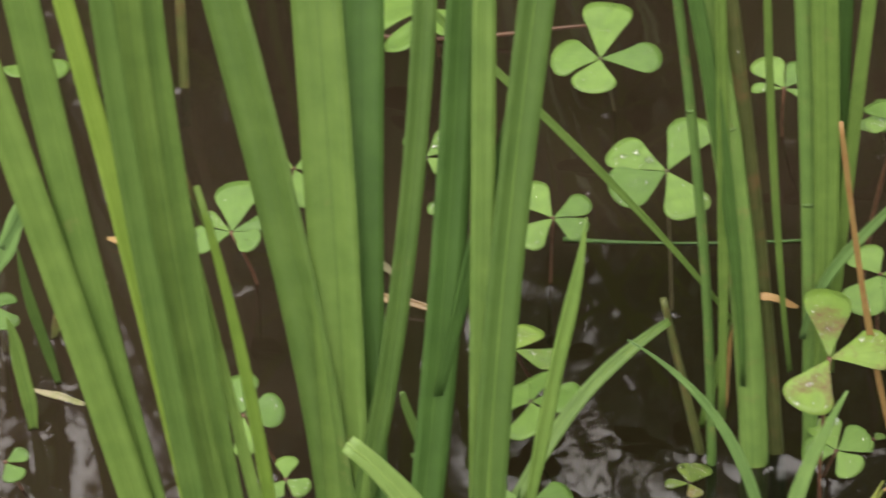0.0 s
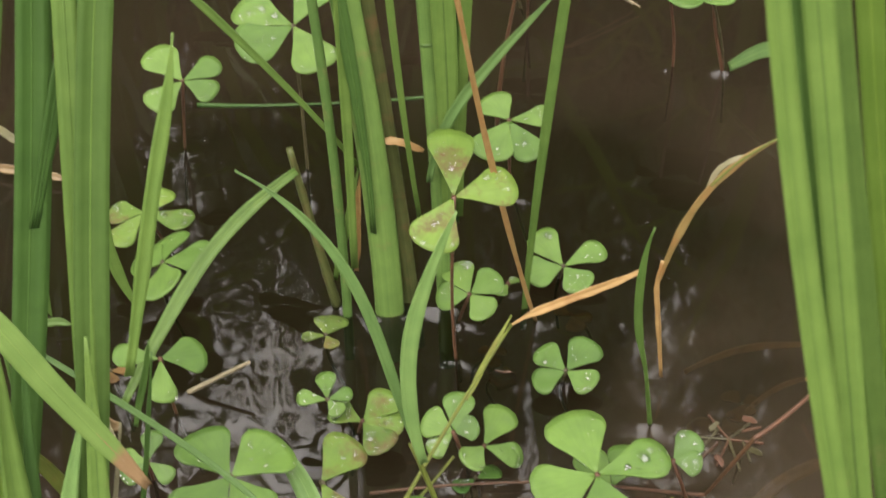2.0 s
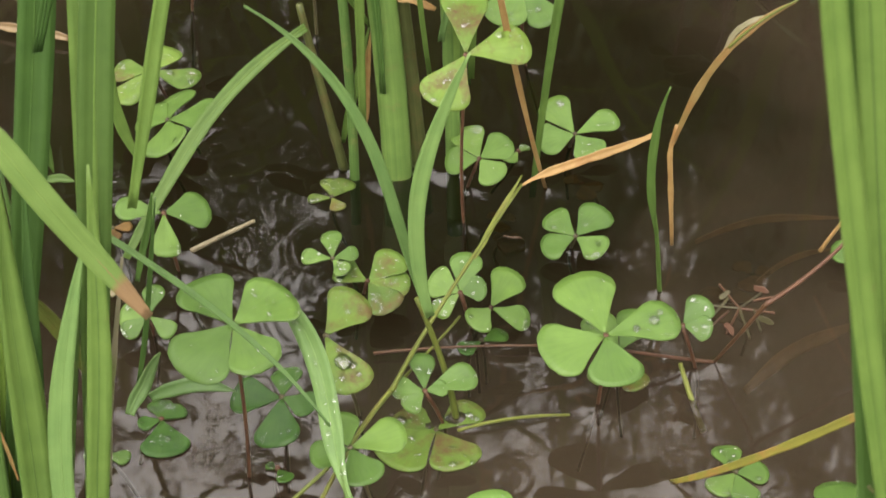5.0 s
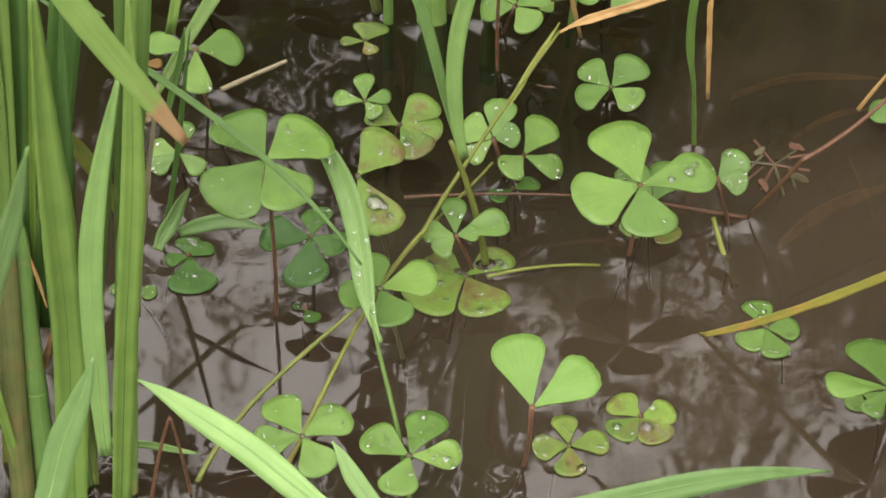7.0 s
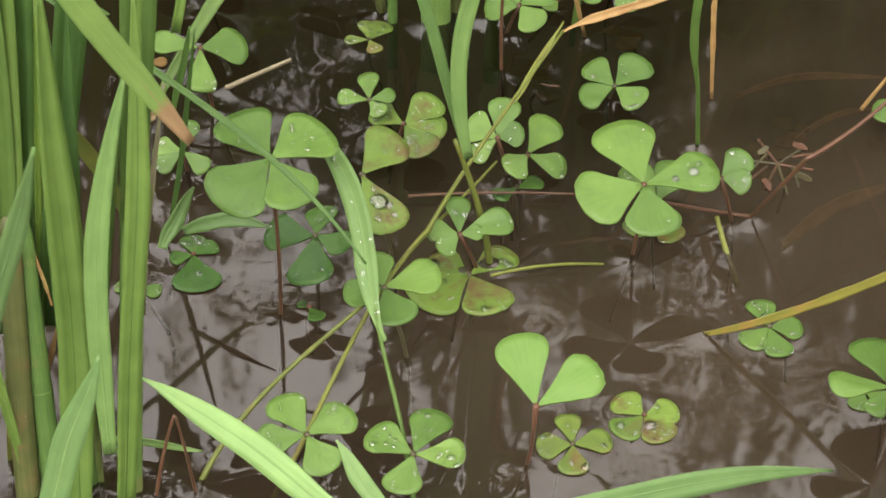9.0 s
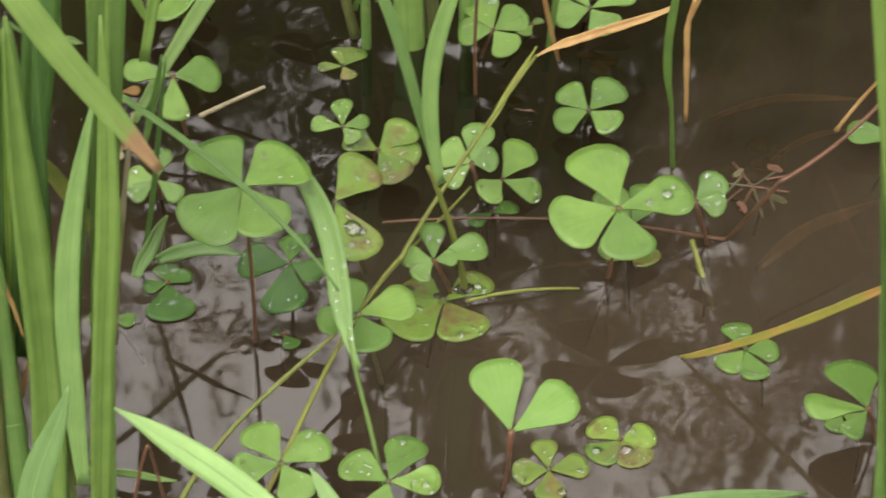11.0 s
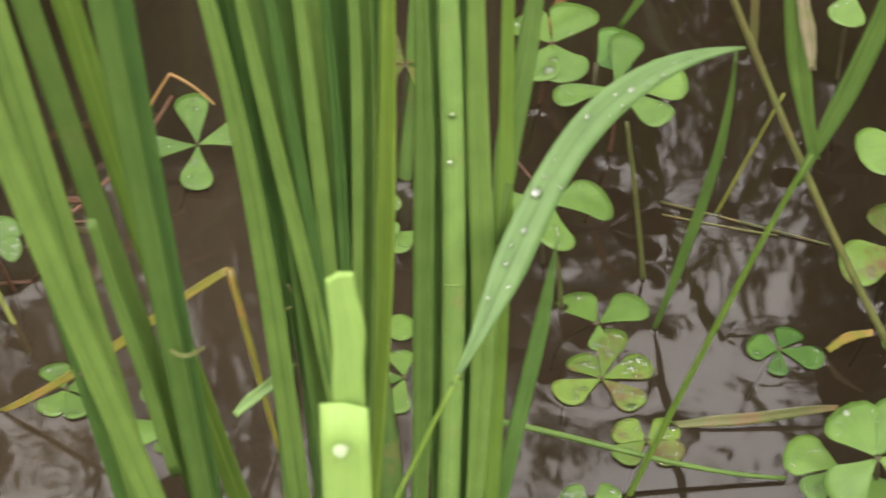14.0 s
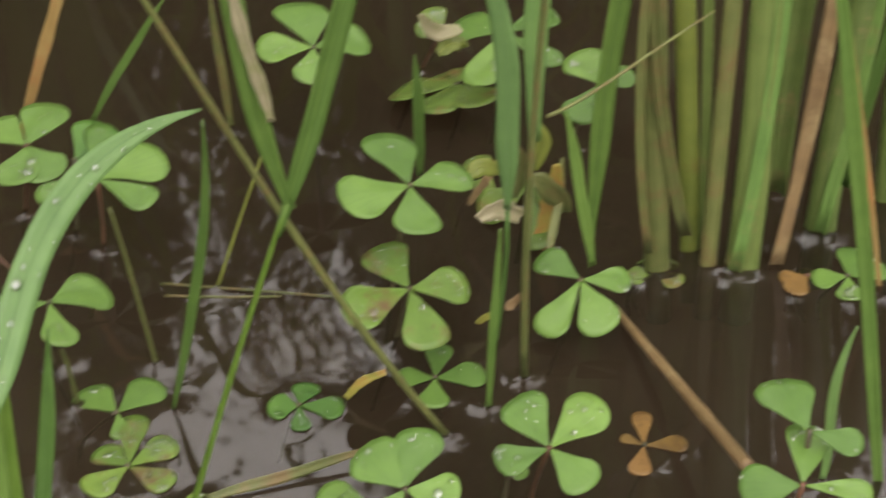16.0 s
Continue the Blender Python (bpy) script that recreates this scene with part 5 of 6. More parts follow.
leaf((-0.1058, -0.2404, -0.0100), (-0.1075, -0.2432, 0.0843), (-0.0942, -0.2461, 0.1793), (-0.1075, -0.2489, 0.2732), 0.0035, 20, "pale_green", base=0.7, tip=0.4)
leaf((-0.1073, -0.2479, 0.2618), (-0.1088, -0.2480, 0.2674), (-0.1111, -0.2485, 0.2848), (-0.1142, -0.2485, 0.2847), 0.0011, 21, "dry_green", base=0.7, tip=0.4)
leaf((-0.1589, -0.2455, 0.2505), (-0.1479, -0.2460, 0.2667), (-0.1504, -0.2460, 0.2671), (-0.1468, -0.2463, 0.2752), 0.0021, 26, "blue", base=0.7, tip=0.4)
plant("rice_plant", "rice plant with stout pale green culms in water", "rice plant")
culm((-0.0000, -0.0020, 0.0006), (-0.0005, -0.0020, 0.1172), (-0.0263, -0.0046, 0.2311), (-0.0435, -0.0064, 0.3459), 0.0106, 7)
leaf((-0.0041, -0.0064, 0.0399), (-0.0056, -0.0066, 0.1441), (-0.0330, -0.0093, 0.2453), (-0.0487, -0.0109, 0.3478), 0.0050, 7, "deep", base=0.4)
culm((0.0085, 0.0049, 0.0035), (0.0001, 0.0040, 0.1172), (-0.0164, 0.0024, 0.2301), (-0.0299, 0.0010, 0.3433), 0.0063, 6, "dry_green")
culm((0.0201, 0.0020, -0.0072), (0.0194, 0.0019, 0.1107), (0.0100, 0.0010, 0.2283), (0.0037, 0.0004, 0.3460), 0.0055, 4)
leaf((0.0224, -0.0018, 0.0373), (0.0245, -0.0015, 0.1410), (0.0176, -0.0022, 0.2446), (0.0156, -0.0024, 0.3483), 0.0082, 4, base=0.5)
leaf((0.0237, 0.0084, 0.0350), (0.0282, 0.0088, 0.1374), (0.0238, 0.0084, 0.2400), (0.0244, 0.0084, 0.3425), 0.0067, 3, "deep", base=0.5)
leaf((0.0259, 0.0046, 0.0403), (0.0293, 0.0049, 0.1417), (0.0374, 0.0057, 0.2429), (0.0430, 0.0063, 0.3442), 0.0043, 3, base=0.5)
culm((-0.0158, -0.0036, 0.0170), (-0.0140, -0.0034, 0.1280), (-0.0334, -0.0053, 0.2375), (-0.0444, -0.0064, 0.3476), 0.0035, 8)
leaf((-0.0117, -0.0072, 0.0250), (-0.0111, -0.0071, 0.1357), (-0.0145, -0.0075, 0.2464), (-0.0165, -0.0077, 0.3571), 0.0042, 7)
leaf((-0.0123, 0.0028, 0.0162), (-0.0113, 0.0029, 0.0308), (-0.0105, 0.0029, 0.0455), (-0.0088, 0.0031, 0.0601), 0.0024, 6, "straw")
leaf((-0.0025, -0.0002, 0.0742), (0.0036, 0.0004, 0.0756), (0.0089, 0.0009, 0.0734), (0.0140, 0.0014, 0.0704), 0.0026, 5, "straw", tip=0.6)
leaf((0.0119, -0.0028, 0.0452), (0.0003, -0.0040, 0.1460), (0.0016, -0.0038, 0.2477), (-0.0038, -0.0044, 0.3489), 0.0029, 5)
leaf((-0.0205, 0.0039, 0.0111), (-0.0168, 0.0043, 0.0274), (-0.0132, 0.0047, 0.0437), (-0.0096, 0.0050, 0.0600), 0.0029, 7)
leaf((-0.0062, 0.0014, 0.0590), (-0.0599, -0.0040, 0.1467), (-0.1372, -0.0118, 0.2162), (-0.2021, -0.0183, 0.2952), 0.0027, 12, tip=0.1)
leaf((0.0483, 0.0028, -0.0095), (0.0568, 0.0037, 0.1084), (0.0779, 0.0058, 0.2259), (0.0891, 0.0069, 0.3441), 0.0034, 0)
leaf((0.0162, -0.0044, 0.0612), (0.0203, -0.0040, 0.0930), (0.0410, -0.0019, 0.1126), (0.0607, 0.0001, 0.1355), 0.0035, 2, "blue")
unseen_canopy(0.03, 0.06, 26, 0.34, 0.75, 0.24)
plant("straw", "orange dry rice leaf leaning into the water", "straw")
leaf((0.0536, -0.0048, -0.0000), (0.0412, -0.0183, 0.0576), (0.0344, -0.0315, 0.1162), (0.0278, -0.0447, 0.1748), 0.0019, 2, "straw", tip=0.7)
plant("twig", "brown clover stalk rising from the water", "twig")
stem((0.0343, 0.1166, 0.0050), (0.0351, 0.1167, 0.0273), (0.0388, 0.1171, 0.0492), (0.0432, 0.1175, 0.0710), 0.0020, 2, "red")
plant("rice_plant", "tall dense green rice plant with jointed culms", "rice plant")
leaf((0.1763, -0.3728, -0.0200), (0.1384, -0.3695, 0.1433), (0.0913, -0.3663, 0.3067), (0.0905, -0.3630, 0.4700), 0.0047, -2, "rice", base=0.7, tip=0.6)
leaf((0.1567, -0.3648, -0.0200), (0.1316, -0.3615, 0.1433), (0.1056, -0.3583, 0.3067), (0.0888, -0.3550, 0.4700), 0.0055, -3, "deep", base=0.7, tip=0.6)
leaf((0.1536, -0.3668, -0.0200), (0.1329, -0.3635, 0.1433), (0.1127, -0.3603, 0.3067), (0.0870, -0.3570, 0.4700), 0.0049, -4, "rice", base=0.7, tip=0.6)
leaf((0.1750, -0.3548, -0.0200), (0.1424, -0.3515, 0.1433), (0.1094, -0.3483, 0.3067), (0.0940, -0.3450, 0.4700), 0.0041, -4, "rice", base=0.7, tip=0.6)
leaf((0.1860, -0.3388, -0.0200), (0.1465, -0.3355, 0.1433), (0.1112, -0.3323, 0.3067), (0.1048, -0.3290, 0.4700), 0.0047, -5, "pale_green", base=0.7, tip=0.6)
leaf((0.1361, -0.3629, 0.1729), (0.1321, -0.3624, 0.1990), (0.1299, -0.3621, 0.2126), (0.1265, -0.3617, 0.2329), 0.0022, -7, "rice", base=0.9, tip=0.7)
culm((0.1296, -0.3543, 0.1625), (0.1268, -0.3540, 0.1780), (0.1236, -0.3537, 0.1966), (0.1220, -0.3534, 0.2118), 0.0068, -5, "culm")
leaf((0.1575, -0.3678, -0.0200), (0.1437, -0.3645, 0.1433), (0.1269, -0.3613, 0.3064), (0.1178, -0.3580, 0.4700), 0.0036, -8, "rice", base=0.6, tip=0.7)
leaf((0.1567, -0.3648, -0.0200), (0.1431, -0.3615, 0.1432), (0.1314, -0.3583, 0.3064), (0.1246, -0.3550, 0.4700), 0.0035, -8, "deep", base=0.6, tip=0.7)
culm((0.1423, -0.3543, 0.1625), (0.1408, -0.3540, 0.1789), (0.1391, -0.3538, 0.1885), (0.1379, -0.3534, 0.2091), 0.0053, -8, "culm")
culm((0.1714, -0.2630, 0.0499), (0.1695, -0.2594, 0.0860), (0.1707, -0.2571, 0.1094), (0.1659, -0.2531, 0.1490), 0.0061, -10, "culm")
leaf((0.1743, -0.2810, -0.0200), (0.1706, -0.2725, 0.0651), (0.1705, -0.2639, 0.1507), (0.1518, -0.2556, 0.2343), 0.0049, -10, "rice", base=0.7, tip=0.5)
leaf((0.1688, -0.2574, 0.1458), (0.1653, -0.2547, 0.1733), (0.1646, -0.2548, 0.1722), (0.1584, -0.2490, 0.2305), 0.0034, -9, "deep", base=0.6, tip=0.5)
culm((0.1825, -0.2634, 0.0460), (0.1796, -0.2593, 0.0865), (0.1791, -0.2584, 0.0958), (0.1773, -0.2522, 0.1582), 0.0119, -12, "culm")
culm((0.1952, -0.2634, 0.0459), (0.1919, -0.2599, 0.0814), (0.1880, -0.2574, 0.1058), (0.1850, -0.2522, 0.1582), 0.0103, -13, "culm")
leaf((0.1870, -0.2740, -0.0201), (0.1826, -0.2655, 0.0648), (0.1736, -0.2571, 0.1492), (0.1596, -0.2487, 0.2329), 0.0076, -11, "deep", base=0.7, tip=0.6)
leaf((0.1821, -0.2810, -0.0200), (0.1794, -0.2724, 0.0659), (0.1785, -0.2638, 0.1520), (0.1639, -0.2553, 0.2369), 0.0081, -11, "rice", base=0.7, tip=0.6)
leaf((0.1833, -0.2740, -0.0200), (0.1814, -0.2656, 0.0644), (0.1829, -0.2571, 0.1491), (0.1717, -0.2487, 0.2331), 0.0087, -11, "deep", base=0.7, tip=0.6)
leaf((0.1787, -0.2810, -0.0200), (0.1789, -0.2724, 0.0656), (0.1863, -0.2638, 0.1516), (0.1771, -0.2553, 0.2370), 0.0078, -12, "rice", base=0.7, tip=0.6)
leaf((0.1783, -0.2740, -0.0200), (0.1794, -0.2656, 0.0644), (0.1917, -0.2571, 0.1487), (0.1856, -0.2487, 0.2332), 0.0079, -12, "deep", base=0.7, tip=0.6)
leaf((0.1783, -0.2810, -0.0200), (0.1820, -0.2725, 0.0648), (0.1943, -0.2641, 0.1495), (0.1904, -0.2555, 0.2346), 0.0066, -13, "rice", base=0.7, tip=0.5)
leaf((0.1818, -0.2740, -0.0200), (0.1876, -0.2657, 0.0626), (0.1979, -0.2575, 0.1451), (0.1982, -0.2492, 0.2281), 0.0048, -14, "pale_green", base=0.7, tip=0.4)
leaf((0.1748, -0.2740, -0.0200), (0.1797, -0.2656, 0.0637), (0.1941, -0.2573, 0.1467), (0.1949, -0.2489, 0.2306), 0.0053, -13, "deep", base=0.7, tip=0.4)
leaf((0.1815, -0.2670, 0.1195), (0.1820, -0.2658, 0.1321), (0.1814, -0.2644, 0.1464), (0.1806, -0.2634, 0.1557), 0.0018, -12, "pale_green", base=0.5, tip=0.2)
leaf((0.1836, -0.2790, 0.0499), (0.1801, -0.2727, 0.1133), (0.1672, -0.2665, 0.1755), (0.1609, -0.2602, 0.2385), 0.0033, -11, "rice", base=0.6, tip=0.4)
leaf((0.1818, -0.2790, 0.0500), (0.1795, -0.2727, 0.1130), (0.1743, -0.2664, 0.1759), (0.1669, -0.2601, 0.2385), 0.0030, -11, "deep", base=0.6, tip=0.4)
leaf((0.1816, -0.2790, 0.0500), (0.1802, -0.2727, 0.1129), (0.1804, -0.2664, 0.1759), (0.1732, -0.2601, 0.2386), 0.0033, -12, "rice", base=0.6, tip=0.4)
leaf((0.1837, -0.2790, 0.0500), (0.1816, -0.2727, 0.1129), (0.1860, -0.2664, 0.1759), (0.1799, -0.2601, 0.2386), 0.0030, -12, "deep", base=0.6, tip=0.4)
leaf((0.1832, -0.2790, 0.0500), (0.1837, -0.2728, 0.1125), (0.1910, -0.2665, 0.1749), (0.1861, -0.2603, 0.2374), 0.0028, -13, "rice", base=0.6, tip=0.4)
leaf((0.1214, -0.3657, 0.2030), (0.1233, -0.3660, 0.2001), (0.1252, -0.3663, 0.2009), (0.1273, -0.3666, 0.2031), 0.0002, -2, "dry_green", tip=0.6)
leaf((0.1371, -0.3681, 0.2075), (0.1389, -0.3684, 0.2052), (0.1407, -0.3686, 0.2061), (0.1424, -0.3689, 0.2079), 0.0002, -5, "dry_green", tip=0.6)
leaf((0.1707, -0.2665, 0.1310), (0.1721, -0.2671, 0.1268), (0.1756, -0.2677, 0.1257), (0.1797, -0.2684, 0.1257), 0.0003, -9, "dry_green", tip=0.6)
leaf((0.1655, -0.2663, 0.1245), (0.1674, -0.2668, 0.1224), (0.1693, -0.2670, 0.1233), (0.1712, -0.2671, 0.1249), 0.0003, -8, "dry_green", tip=0.6)
big_drop(0.169, -0.252, 0.143, 0.0022)
leaf((0.1569, -0.2637, 0.0900), (0.1619, -0.2619, 0.0935), (0.1672, -0.2602, 0.0967), (0.1724, -0.2585, 0.1000), 0.0027, -7, "blue", tip=0.7)
plant("cut_leaf", "pale green cut rice leaf with torn square top", "rice leaf")
leaf((0.1665, -0.4081, -0.0200), (0.1645, -0.4078, 0.0624), (0.1617, -0.4074, 0.1447), (0.1603, -0.4072, 0.2271), 0.0076, -11, "cut", tip=0.95, base=0.9)
big_drop(0.1592, -0.4095, 0.2189, 0.0016)
leaf((0.1615, -0.4054, 0.2218), (0.1613, -0.4054, 0.2317), (0.1609, -0.4053, 0.2417), (0.1602, -0.4052, 0.2516), 0.0047, -11, "cut", tip=0.85, base=0.9)
plant("rice_plant", "slender green rice shoots standing close together", "rice plant")
leaf((0.1986, -0.2760, 0.0454), (0.2040, -0.2653, 0.1142), (0.2040, -0.2622, 0.1340), (0.2046, -0.2496, 0.2154), 0.0047, -12, "rice", base=0.8, tip=0.5)
leaf((0.2053, -0.2701, 0.0378), (0.2068, -0.2592, 0.1085), (0.2075, -0.2561, 0.1284), (0.2089, -0.2433, 0.2111), 0.0040, -12, "deep", base=0.8, tip=0.5)
culm((0.2053, -0.2762, 0.0441), (0.2101, -0.2655, 0.1132), (0.2113, -0.2624, 0.1329), (0.2102, -0.2497, 0.2148), 0.0058, -13, "culm")
leaf((0.2109, -0.2703, 0.0367), (0.2162, -0.2602, 0.1020), (0.2145, -0.2559, 0.1298), (0.2152, -0.2434, 0.2104), 0.0040, -13, "deep", base=0.8, tip=0.5)
leaf((0.2121, -0.2764, 0.0428), (0.2188, -0.2657, 0.1118), (0.2160, -0.2625, 0.1322), (0.2171, -0.2498, 0.2140), 0.0055, -14, "rice", base=0.8, tip=0.5)
leaf((0.2165, -0.2765, 0.0420), (0.2224, -0.2658, 0.1113), (0.2216, -0.2627, 0.1313), (0.2246, -0.2500, 0.2132), 0.0037, -14, "pale_green", base=0.8, tip=0.5)
leaf((0.2202, -0.2626, 0.1317), (0.2240, -0.2581, 0.1605), (0.2255, -0.2573, 0.1658), (0.2324, -0.2509, 0.2071), 0.0053, -15, "rice", base=0.4, tip=0.4)
leaf((0.2174, -0.2705, 0.0354), (0.2283, -0.2640, 0.0776), (0.2324, -0.2601, 0.1028), (0.2368, -0.2566, 0.1250), 0.0039, -15, "deep", base=0.9, tip=0.0)
plant("rice_leaf", "broad drooping rice leaf beaded with rain", "rice leaf")
leaf((0.2028, -0.2948, 0.1195), (0.2242, -0.2710, 0.1362), (0.2435, -0.2381, 0.1641), (0.2858, -0.2385, 0.1610), 0.0077, -16, "wet", tip=0.05, base=0.15, droplets=True)
stem((0.1329, -0.3253, -0.0200), (0.1569, -0.3150, 0.0271), (0.1794, -0.3035, 0.0747), (0.2043, -0.2940, 0.1215), 0.0016, -9, "pale_green")
# ---- grasses further along the row ----
plant("grass_tuft", "brown-green grass culm leaning over the water", "grass")
stem((0.3664, -0.2088, 0.0000), (0.3280, -0.1982, 0.0675), (0.3013, -0.1908, 0.1412), (0.2703, -0.1822, 0.2124), 0.0024, -23, "dry_green")
plant("grass_tuft", "green forked grass culm with a bleached blade", "grass")
stem((0.2654, -0.2235, -0.0200), (0.2788, -0.2272, 0.0281), (0.2921, -0.2309, 0.0762), (0.3078, -0.2352, 0.1236), 0.0021, -20, "pale_green")
leaf((0.3050, -0.2345, 0.1138), (0.3155, -0.2373, 0.1504), (0.3253, -0.2401, 0.1873), (0.3354, -0.2428, 0.2240), 0.0058, -24, base=0.3)
leaf((0.3088, -0.2355, 0.1223), (0.2996, -0.2330, 0.1571), (0.2977, -0.2324, 0.1933), (0.2922, -0.2309, 0.2288), 0.0055, -22, base=0.5)
leaf((0.3037, -0.2383, 0.1519), (0.3017, -0.2373, 0.1650), (0.2986, -0.2357, 0.1779), (0.2966, -0.2347, 0.1910), 0.0032, -21, "straw_pale", tip=0.6)
plant("grass_tuft", "narrow green grass blade rising from the water", "grass")
leaf((0.2972, -0.1594, 0.0000), (0.3057, -0.1618, 0.0345), (0.3130, -0.1638, 0.0696), (0.3129, -0.1637, 0.1053), 0.0030, -20, base=0.4)
plant("twig", "thin grey-green stalk leaning from the water", "twig")
stem((0.3332, -0.1087, 0.0000), (0.3387, -0.1102, 0.0167), (0.3443, -0.1117, 0.0333), (0.3500, -0.1133, 0.0499), 0.0011, -21, "olive")
plant("twig", "brown clover stalk standing in the water", "twig")
stem((0.3007, -0.1359, 0.0000), (0.2983, -0.1352, 0.0208), (0.2956, -0.1345, 0.0415), (0.2922, -0.1336, 0.0622), 0.0016, -18, "dry_green")
plant("twig", "short brown stalk standing in the water", "twig")
stem((0.2718, -0.1438, 0.0000), (0.2713, -0.1437, 0.0079), (0.2708, -0.1435, 0.0157), (0.2693, -0.1431, 0.0234), 0.0017, -16, "dry_green")
plant("straw", "thin pale straws floating side by side", "straw")
stem((0.3173, -0.0990, 0.0006), (0.3330, -0.1098, 0.0007), (0.3487, -0.1206, 0.0007), (0.3642, -0.1317, 0.0006), 0.0009, -22, "dry_green")
stem((0.3159, -0.1054, 0.0006), (0.3269, -0.1117, 0.0002), (0.3381, -0.1177, 0.0002), (0.3494, -0.1235, 0.0006), 0.0007, -21, "dry_green")
plant("straw", "pale bleached leaf floating on the water", "straw")
leaf((0.2909, -0.2017, 0.0010), (0.3071, -0.2036, 0.0019), (0.3233, -0.2054, 0.0029), (0.3396, -0.2072, 0.0040), 0.0033, -23, "dry_green", tip=0.4)
plant("grass_tuft", "green runner lying over the floating clover", "grass")
stem((0.2202, -0.2015, 0.0200), (0.2532, -0.2089, 0.0161), (0.2827, -0.2228, 0.0034), (0.3160, -0.2291, 0.0010), 0.0021, -18)
plant("straw", "yellow torn leaf bit on the water", "straw")
leaf((0.3455, -0.1819, 0.0030), (0.3490, -0.1823, 0.0071), (0.3528, -0.1837, 0.0102), (0.3571, -0.1864, 0.0120), 0.0026, -25, "straw_green", tip=0.6)
plant("straw", "thick brown dry straw leaning in the water", "straw")
stem((0.4194, -0.2916, 0.0300), (0.4285, -0.2547, 0.0183), (0.4366, -0.2172, 0.0080), (0.4431, -0.1788, 0.0000), 0.0044, -35, "brown")
plant("straw", "orange dry leaf standing in the water", "straw")
leaf((0.3008, -0.0096, 0.0100), (0.3104, -0.0145, 0.0448), (0.3210, -0.0200, 0.0792), (0.3318, -0.0255, 0.1136), 0.0039, -16, "straw", base=0.7)
plant("grass_tuft", "thin green grass stalks in open water", "grass")
leaf((0.3230, -0.0249, 0.0200), (0.3309, -0.0289, 0.0369), (0.3391, -0.0331, 0.0535), (0.3488, -0.0381, 0.0693), 0.0027, -18)
leaf((0.3745, -0.0237, 0.0000), (0.3731, -0.0230, 0.0182), (0.3719, -0.0224, 0.0364), (0.3709, -0.0218, 0.0546), 0.0028, -21, "dry_green")
plant("grass_tuft", "green grass blades standing between clover leaves", "grass")
leaf((0.4020, -0.1810, 0.0548), (0.4025, -0.1813, 0.0814), (0.4025, -0.1813, 0.1082), (0.3972, -0.1786, 0.1343), 0.0069, -29, "wet", tip=0.7, base=0.3)
stem((0.4006, -0.1959, 0.0000), (0.3990, -0.1951, 0.0724), (0.4034, -0.1973, 0.1446), (0.4100, -0.2007, 0.2166), 0.0027, -30, "dry_green")
leaf((0.4416, -0.1671, 0.0100), (0.4388, -0.1657, 0.0307), (0.4361, -0.1643, 0.0514), (0.4323, -0.1623, 0.0719), 0.0039, -31, base=0.6)
leaf((0.4489, -0.1535, 0.0100), (0.4498, -0.1540, 0.0605), (0.4557, -0.1570, 0.1105), (0.4607, -0.1595, 0.1607), 0.0065, -32, base=0.4)
leaf((0.4148, -0.0951, 0.0100), (0.4149, -0.0952, 0.0264), (0.4147, -0.0951, 0.0427), (0.4140, -0.0947, 0.0590), 0.0038, -26)
leaf((0.3837, -0.2034, 0.0000), (0.3847, -0.2039, 0.0229), (0.3856, -0.2044, 0.0458), (0.3865, -0.2049, 0.0687), 0.0025, -29)
leaf((0.4163, -0.1715, 0.0699), (0.4169, -0.1693, 0.1134), (0.4212, -0.1672, 0.1567), (0.4248, -0.1650, 0.2000), 0.0070, -30, "blue", base=0.5, tip=0.6)
stem((0.4152, -0.1808, 0.0847), (0.4291, -0.1807, 0.0856), (0.4493, -0.1802, 0.0962), (0.4734, -0.1798, 0.1042), 0.0013, -33, "dry_green")
plant("straw", "wilted yellow leaf scraps hanging between stems", "straw")
leaf((0.4301, -0.1576, 0.0100), (0.4373, -0.1503, 0.0165), (0.4431, -0.1423, 0.0232), (0.4487, -0.1340, 0.0300), 0.0028, -31, "dry_green", tip=0.3)
leaf((0.4219, -0.1184, 0.0100), (0.4248, -0.1204, 0.0166), (0.4277, -0.1224, 0.0233), (0.4304, -0.1244, 0.0300), 0.0025, -28, "brown", tip=0.3)
leaf((0.4372, -0.1353, 0.0300), (0.4387, -0.1366, 0.0367), (0.4403, -0.1379, 0.0434), (0.4370, -0.1368, 0.0500), 0.0048, -30, "olive", tip=0.2)
leaf((0.4430, -0.1400, 0.0332), (0.4455, -0.1400, 0.0211), (0.4375, -0.1400, 0.0121), (0.4376, -0.1400, 0.0002), 0.0064, -30, "straw_green", tip=0.5, base=0.4)
leaf((0.4296, -0.1450, 0.0340), (0.4342, -0.1450, 0.0334), (0.4422, -0.1450, 0.0250), (0.4439, -0.1450, 0.0166), 0.0071, -30, "dry_green", tip=0.5, base=0.4)
leaf((0.4085, -0.1500, 0.0290), (0.4130, -0.1500, 0.0331), (0.4208, -0.1500, 0.0295), (0.4243, -0.1500, 0.0245), 0.0066, -29, "straw_pale", tip=0.6, base=0.5)
leaf((0.4123, -0.1350, 0.0339), (0.4161, -0.1350, 0.0383), (0.4211, -0.1350, 0.0373), (0.4257, -0.1350, 0.0324), 0.0055, -28, "olive", tip=0.4, base=0.4)
leaf((0.4315, -0.1300, 0.0399), (0.4366, -0.1300, 0.0308), (0.4341, -0.1300, 0.0221), (0.4325, -0.1300, 0.0167), 0.0049, -29, "dry_green", tip=0.5, base=0.4)
plant("straw", "curled tan leaf scraps hanging behind the clover", "straw")
